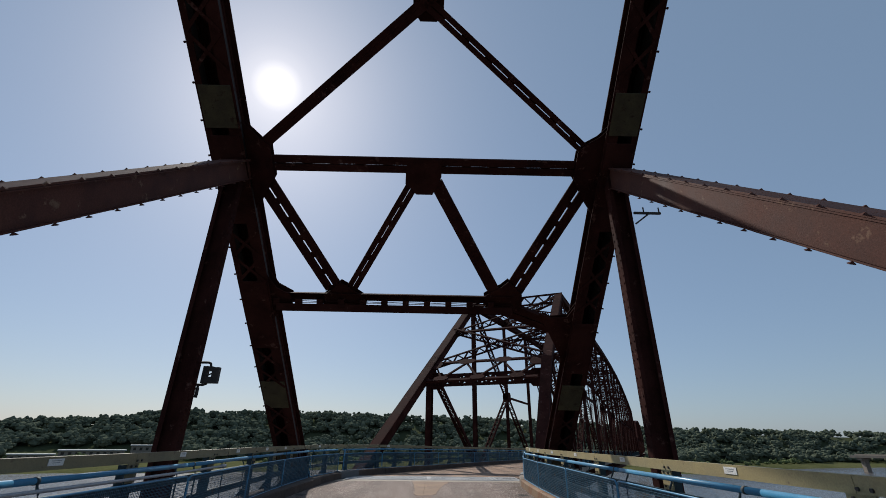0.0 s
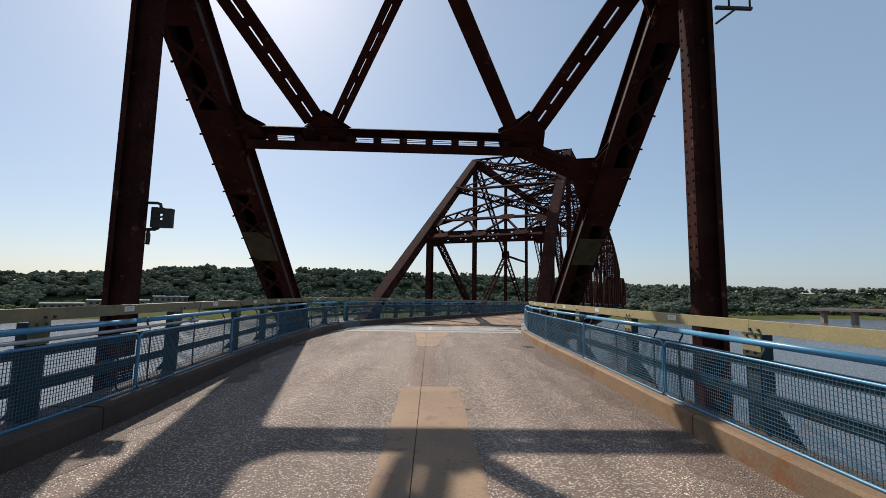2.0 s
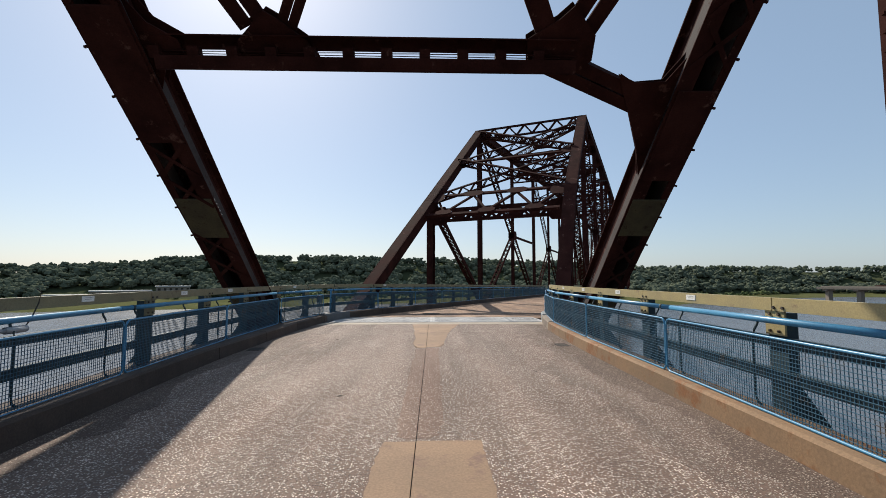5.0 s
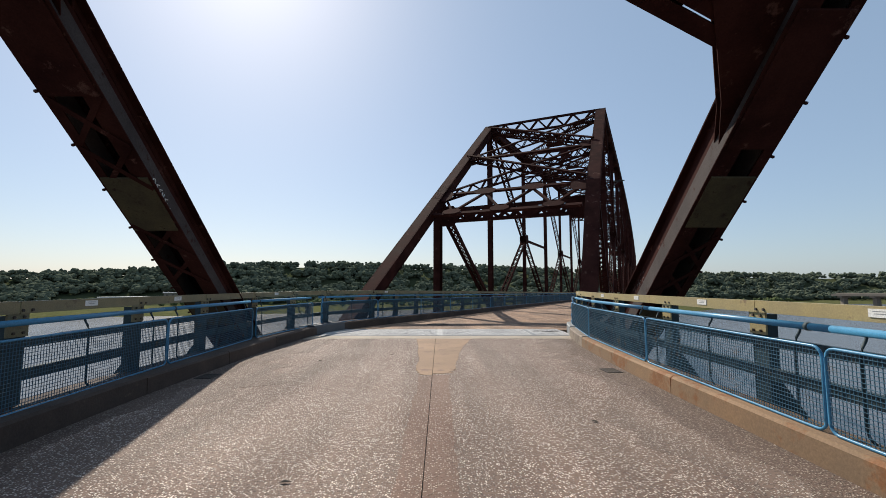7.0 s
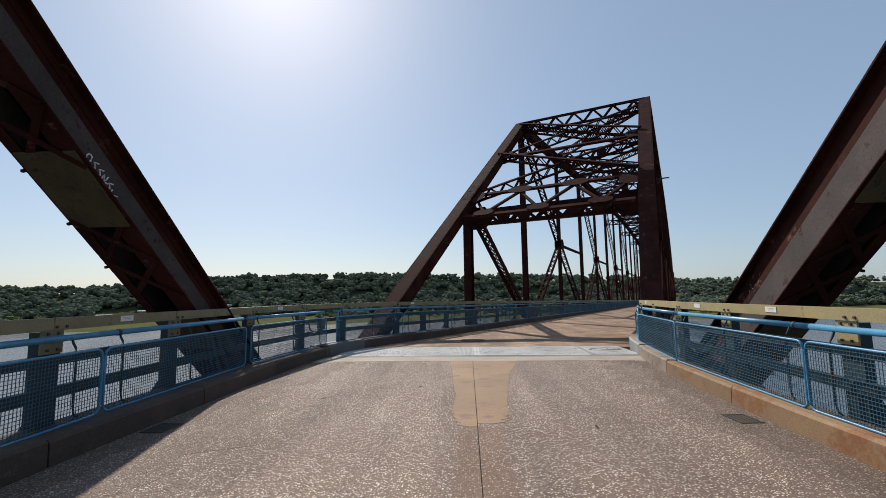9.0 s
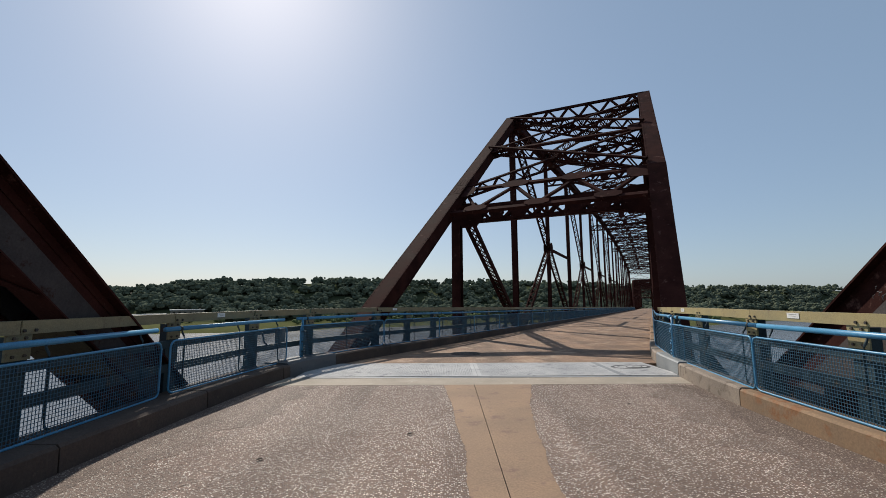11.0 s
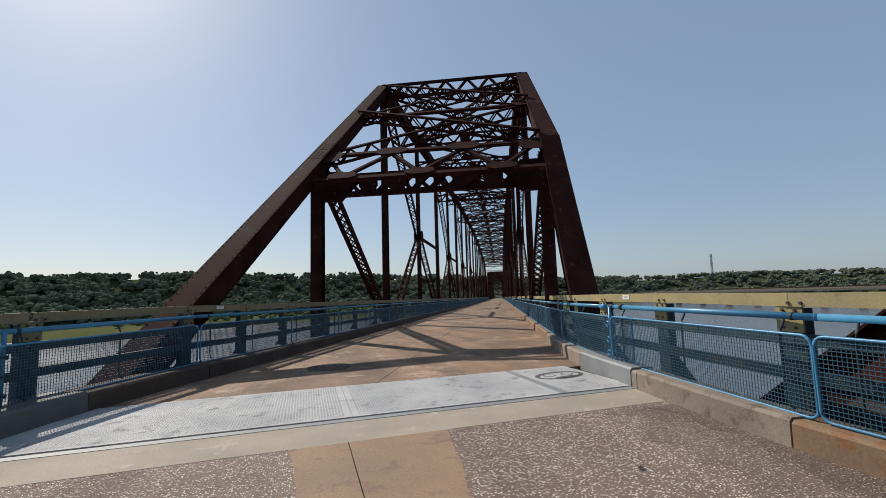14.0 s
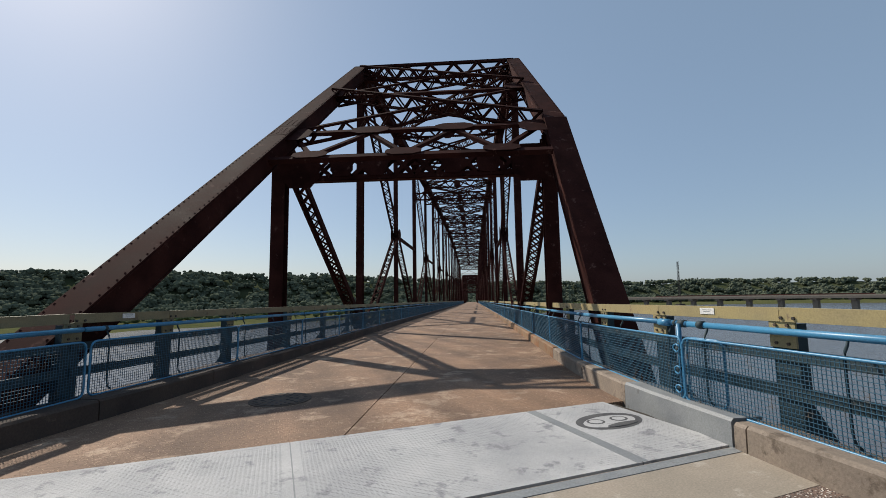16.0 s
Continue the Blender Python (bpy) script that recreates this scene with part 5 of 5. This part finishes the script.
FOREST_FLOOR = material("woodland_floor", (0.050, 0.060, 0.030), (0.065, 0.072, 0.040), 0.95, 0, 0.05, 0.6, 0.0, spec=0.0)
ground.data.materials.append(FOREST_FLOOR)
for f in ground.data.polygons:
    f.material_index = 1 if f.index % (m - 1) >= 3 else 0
tagged(ground, "low grassy river bank rising to a wooded ridge", "river bank", kind="structure")


def ground_z(b, d):
    pr = [(p, h if j < 5 else (hill(b) - 12) * (1.0 if j < 7 else 0.9)) for j, (p, h) in enumerate(prof)]
    return WATER_Z + float(np.interp(d, [p for p, h in pr], [h for p, h in pr]))


def woods(name, count, b0, b1, d0, d1, s0, s1, seed, label, leaf=None, clear=None):
    """Crowns of many small leaf clumps, too many and too far to count."""
    rnd = random.Random(seed)
    bm = bmesh.new()
    bmesh.ops.create_icosphere(bm, subdivisions=1, radius=1.0)
    base_v = np.array([v.co[:] for v in bm.verts])
    base_f = np.array([[v.index for v in f.verts] for f in bm.faces])
    bm.free()
    g = np.random.default_rng(seed)
    V, F, k = [], [], 0
    for i in range(count):
        b = b0 + (b1 - b0) * ((i * 0.6180340) % 1.0) + rnd.uniform(-0.1, 0.1)
        d = d0 + (d1 - d0) * rnd.random() ** 1.2
        if clear and clear[0] < b < clear[1] and d < clear[2]:
            continue
        R = bank_radius(b) + d
        size = rnd.uniform(s0, s1)
        z = ground_z(b, d) + size * 0.50
        c = np.array([R * math.sin(radians(b)), R * math.cos(radians(b)), z])
        turn = rnd.uniform(0, 6.3)
        for j in range(13):
            # a main crown, large limbs round it, and small leaf clumps over both
            q = size * (0.66 if j == 0 else rnd.uniform(0.32, 0.46) if j < 5 else rnd.uniform(0.15, 0.26))
            gg = turn + j * 1.57 + rnd.uniform(-0.6, 0.6)
            w, h = (0.52, rnd.uniform(-0.15, 0.45)) if j < 5 else (rnd.uniform(0.25, 0.85), rnd.uniform(-0.1, 0.62))
            o = np.zeros(3) if j == 0 else np.array([w * math.cos(gg), w * math.sin(gg), h]) * size
            v = base_v * (1 + g.uniform(-0.30, 0.24, (len(base_v), 1)))
            V.append(v * np.array([q, q, q * rnd.uniform(0.75, 0.95)]) + c + o)
            F.append(base_f + k)
            k += len(base_v)
    me = bpy.data.meshes.new(name)
    me.from_pydata(np.concatenate(V).tolist(), [], np.concatenate(F).tolist())
    me.materials.append(leaf or LEAF)
    ob = new(name, me)
    return tagged(ob, label, "woods", kind="stuff")


woods("woods", 1900, -70, 40, 92, 235, 5.0, 9.5, 21, "dense green summer woods on the far ridge", clear=(-42, -28, 136))
woods("woods_bank", 260, -72, 40, 24, 92, 2.6, 5.6, 22, "scattered small pale green trees on the low bank", LEAF_PALE, (-42, -19, 80))
woods("woods_far", 1000, 38, 92, 60, 240, 5.5, 9.5, 23, "green trees along the distant low shore")


def polar(b, r, z=0.0):
    return Vector((r * math.sin(radians(b)), r * math.cos(radians(b)), z))


# long low highway bridge downstream
hw = thing("highway_bridge", Matrix(), "long low concrete highway bridge across the river downstream", "bridge")
p0, p1 = polar(42.5, 640, -8.0), polar(80, 560, -5.0)
part("deck", Soup().bar(p0, p1, 12, 2.2), DECK, hw)
part("parapet", Soup().bar(p0 + Vector((-3, -5, 1.7)), p1 + Vector((-3, -5, 1.7)), 0.5, 1.2), APRON, hw)
for i in range(14):
    c = p0.lerp(p1, (i + 0.3) / 14)
    part("pier", Soup().box((c.x - 2.2, c.y - 2.2, WATER_Z - 2), (c.x + 2.2, c.y + 2.2, c.z - 3.0)), DECK, hw)
    part("pier_cap", Soup().box((c.x - 5, c.y - 2.6, c.z - 3.0), (c.x + 5, c.y + 2.6, c.z - 1.0)), DECK, hw)
part("barrier", Soup().bar(p0.lerp(p1, 0.12) + Vector((-3, -5, 2.8)), p0.lerp(p1, 0.62) + Vector((-3, -5, 2.8)), 0.4, 1.1), STEEL_OLD, hw, "rust-red barrier along the parapet")
# construction crane mast beyond it
cr = thing("crane", Matrix.Translation(polar(49.0, 720, WATER_Z)), "thin lattice crane mast beyond the highway bridge", "crane")
ms = Soup()
for x, y in ((-1.1, -1.1), (1.1, -1.1), (1.1, 1.1), (-1.1, 1.1)):
    ms.bar((x, y, 0), (x * 0.6, y * 0.6, 66), 0.5, 0.5)
for i in range(22):
    e = 1 if i % 2 else -1
    ms.bar((-1.1 * e, -1.1, i * 3), (1.1 * e, -1.1, i * 3 + 3), 0.3, 0.3)
part("mast", ms, IRON, cr)
part("base", Soup().box((-5, -4, 0), (5, 4, 5)), IRON, cr)
# low pale works building and small sheds on the far bank
for b, r, w, d, h, nm in ((-30.8, 532, 30, 12, 6.0, "works_building"), (-35.5, 528, 48, 12, 5.0, "works_shed"), (-40, 528, 30, 10, 4.5, "works_shed")):
    c = polar(b, r, ground_z(b, r - bank_radius(b)) - 0.3)
    t = thing(nm, Matrix.Translation(c) @ Matrix.Rotation(radians(-b), 4, "Z"), "low pale flat-roofed works building on the far bank", "building")
    part("wall", Soup().box((-w / 2, -d / 2, 0), (w / 2, d / 2, h)), DECK, t)
    part("roof", Soup().box((-w / 2 - 1, -d / 2 - 1, h), (w / 2 + 1, d / 2 + 1, h + 0.9)), WHITEWALL, t)
    for k in range(int(w / 5)):
        x = -w / 2 + 3 + k * 5
        part("window", Soup().box((x - 1.1, -d / 2 - 0.15, h * 0.35), (x + 1.1, -d / 2 + 0.1, h * 0.75)), GAP, t)
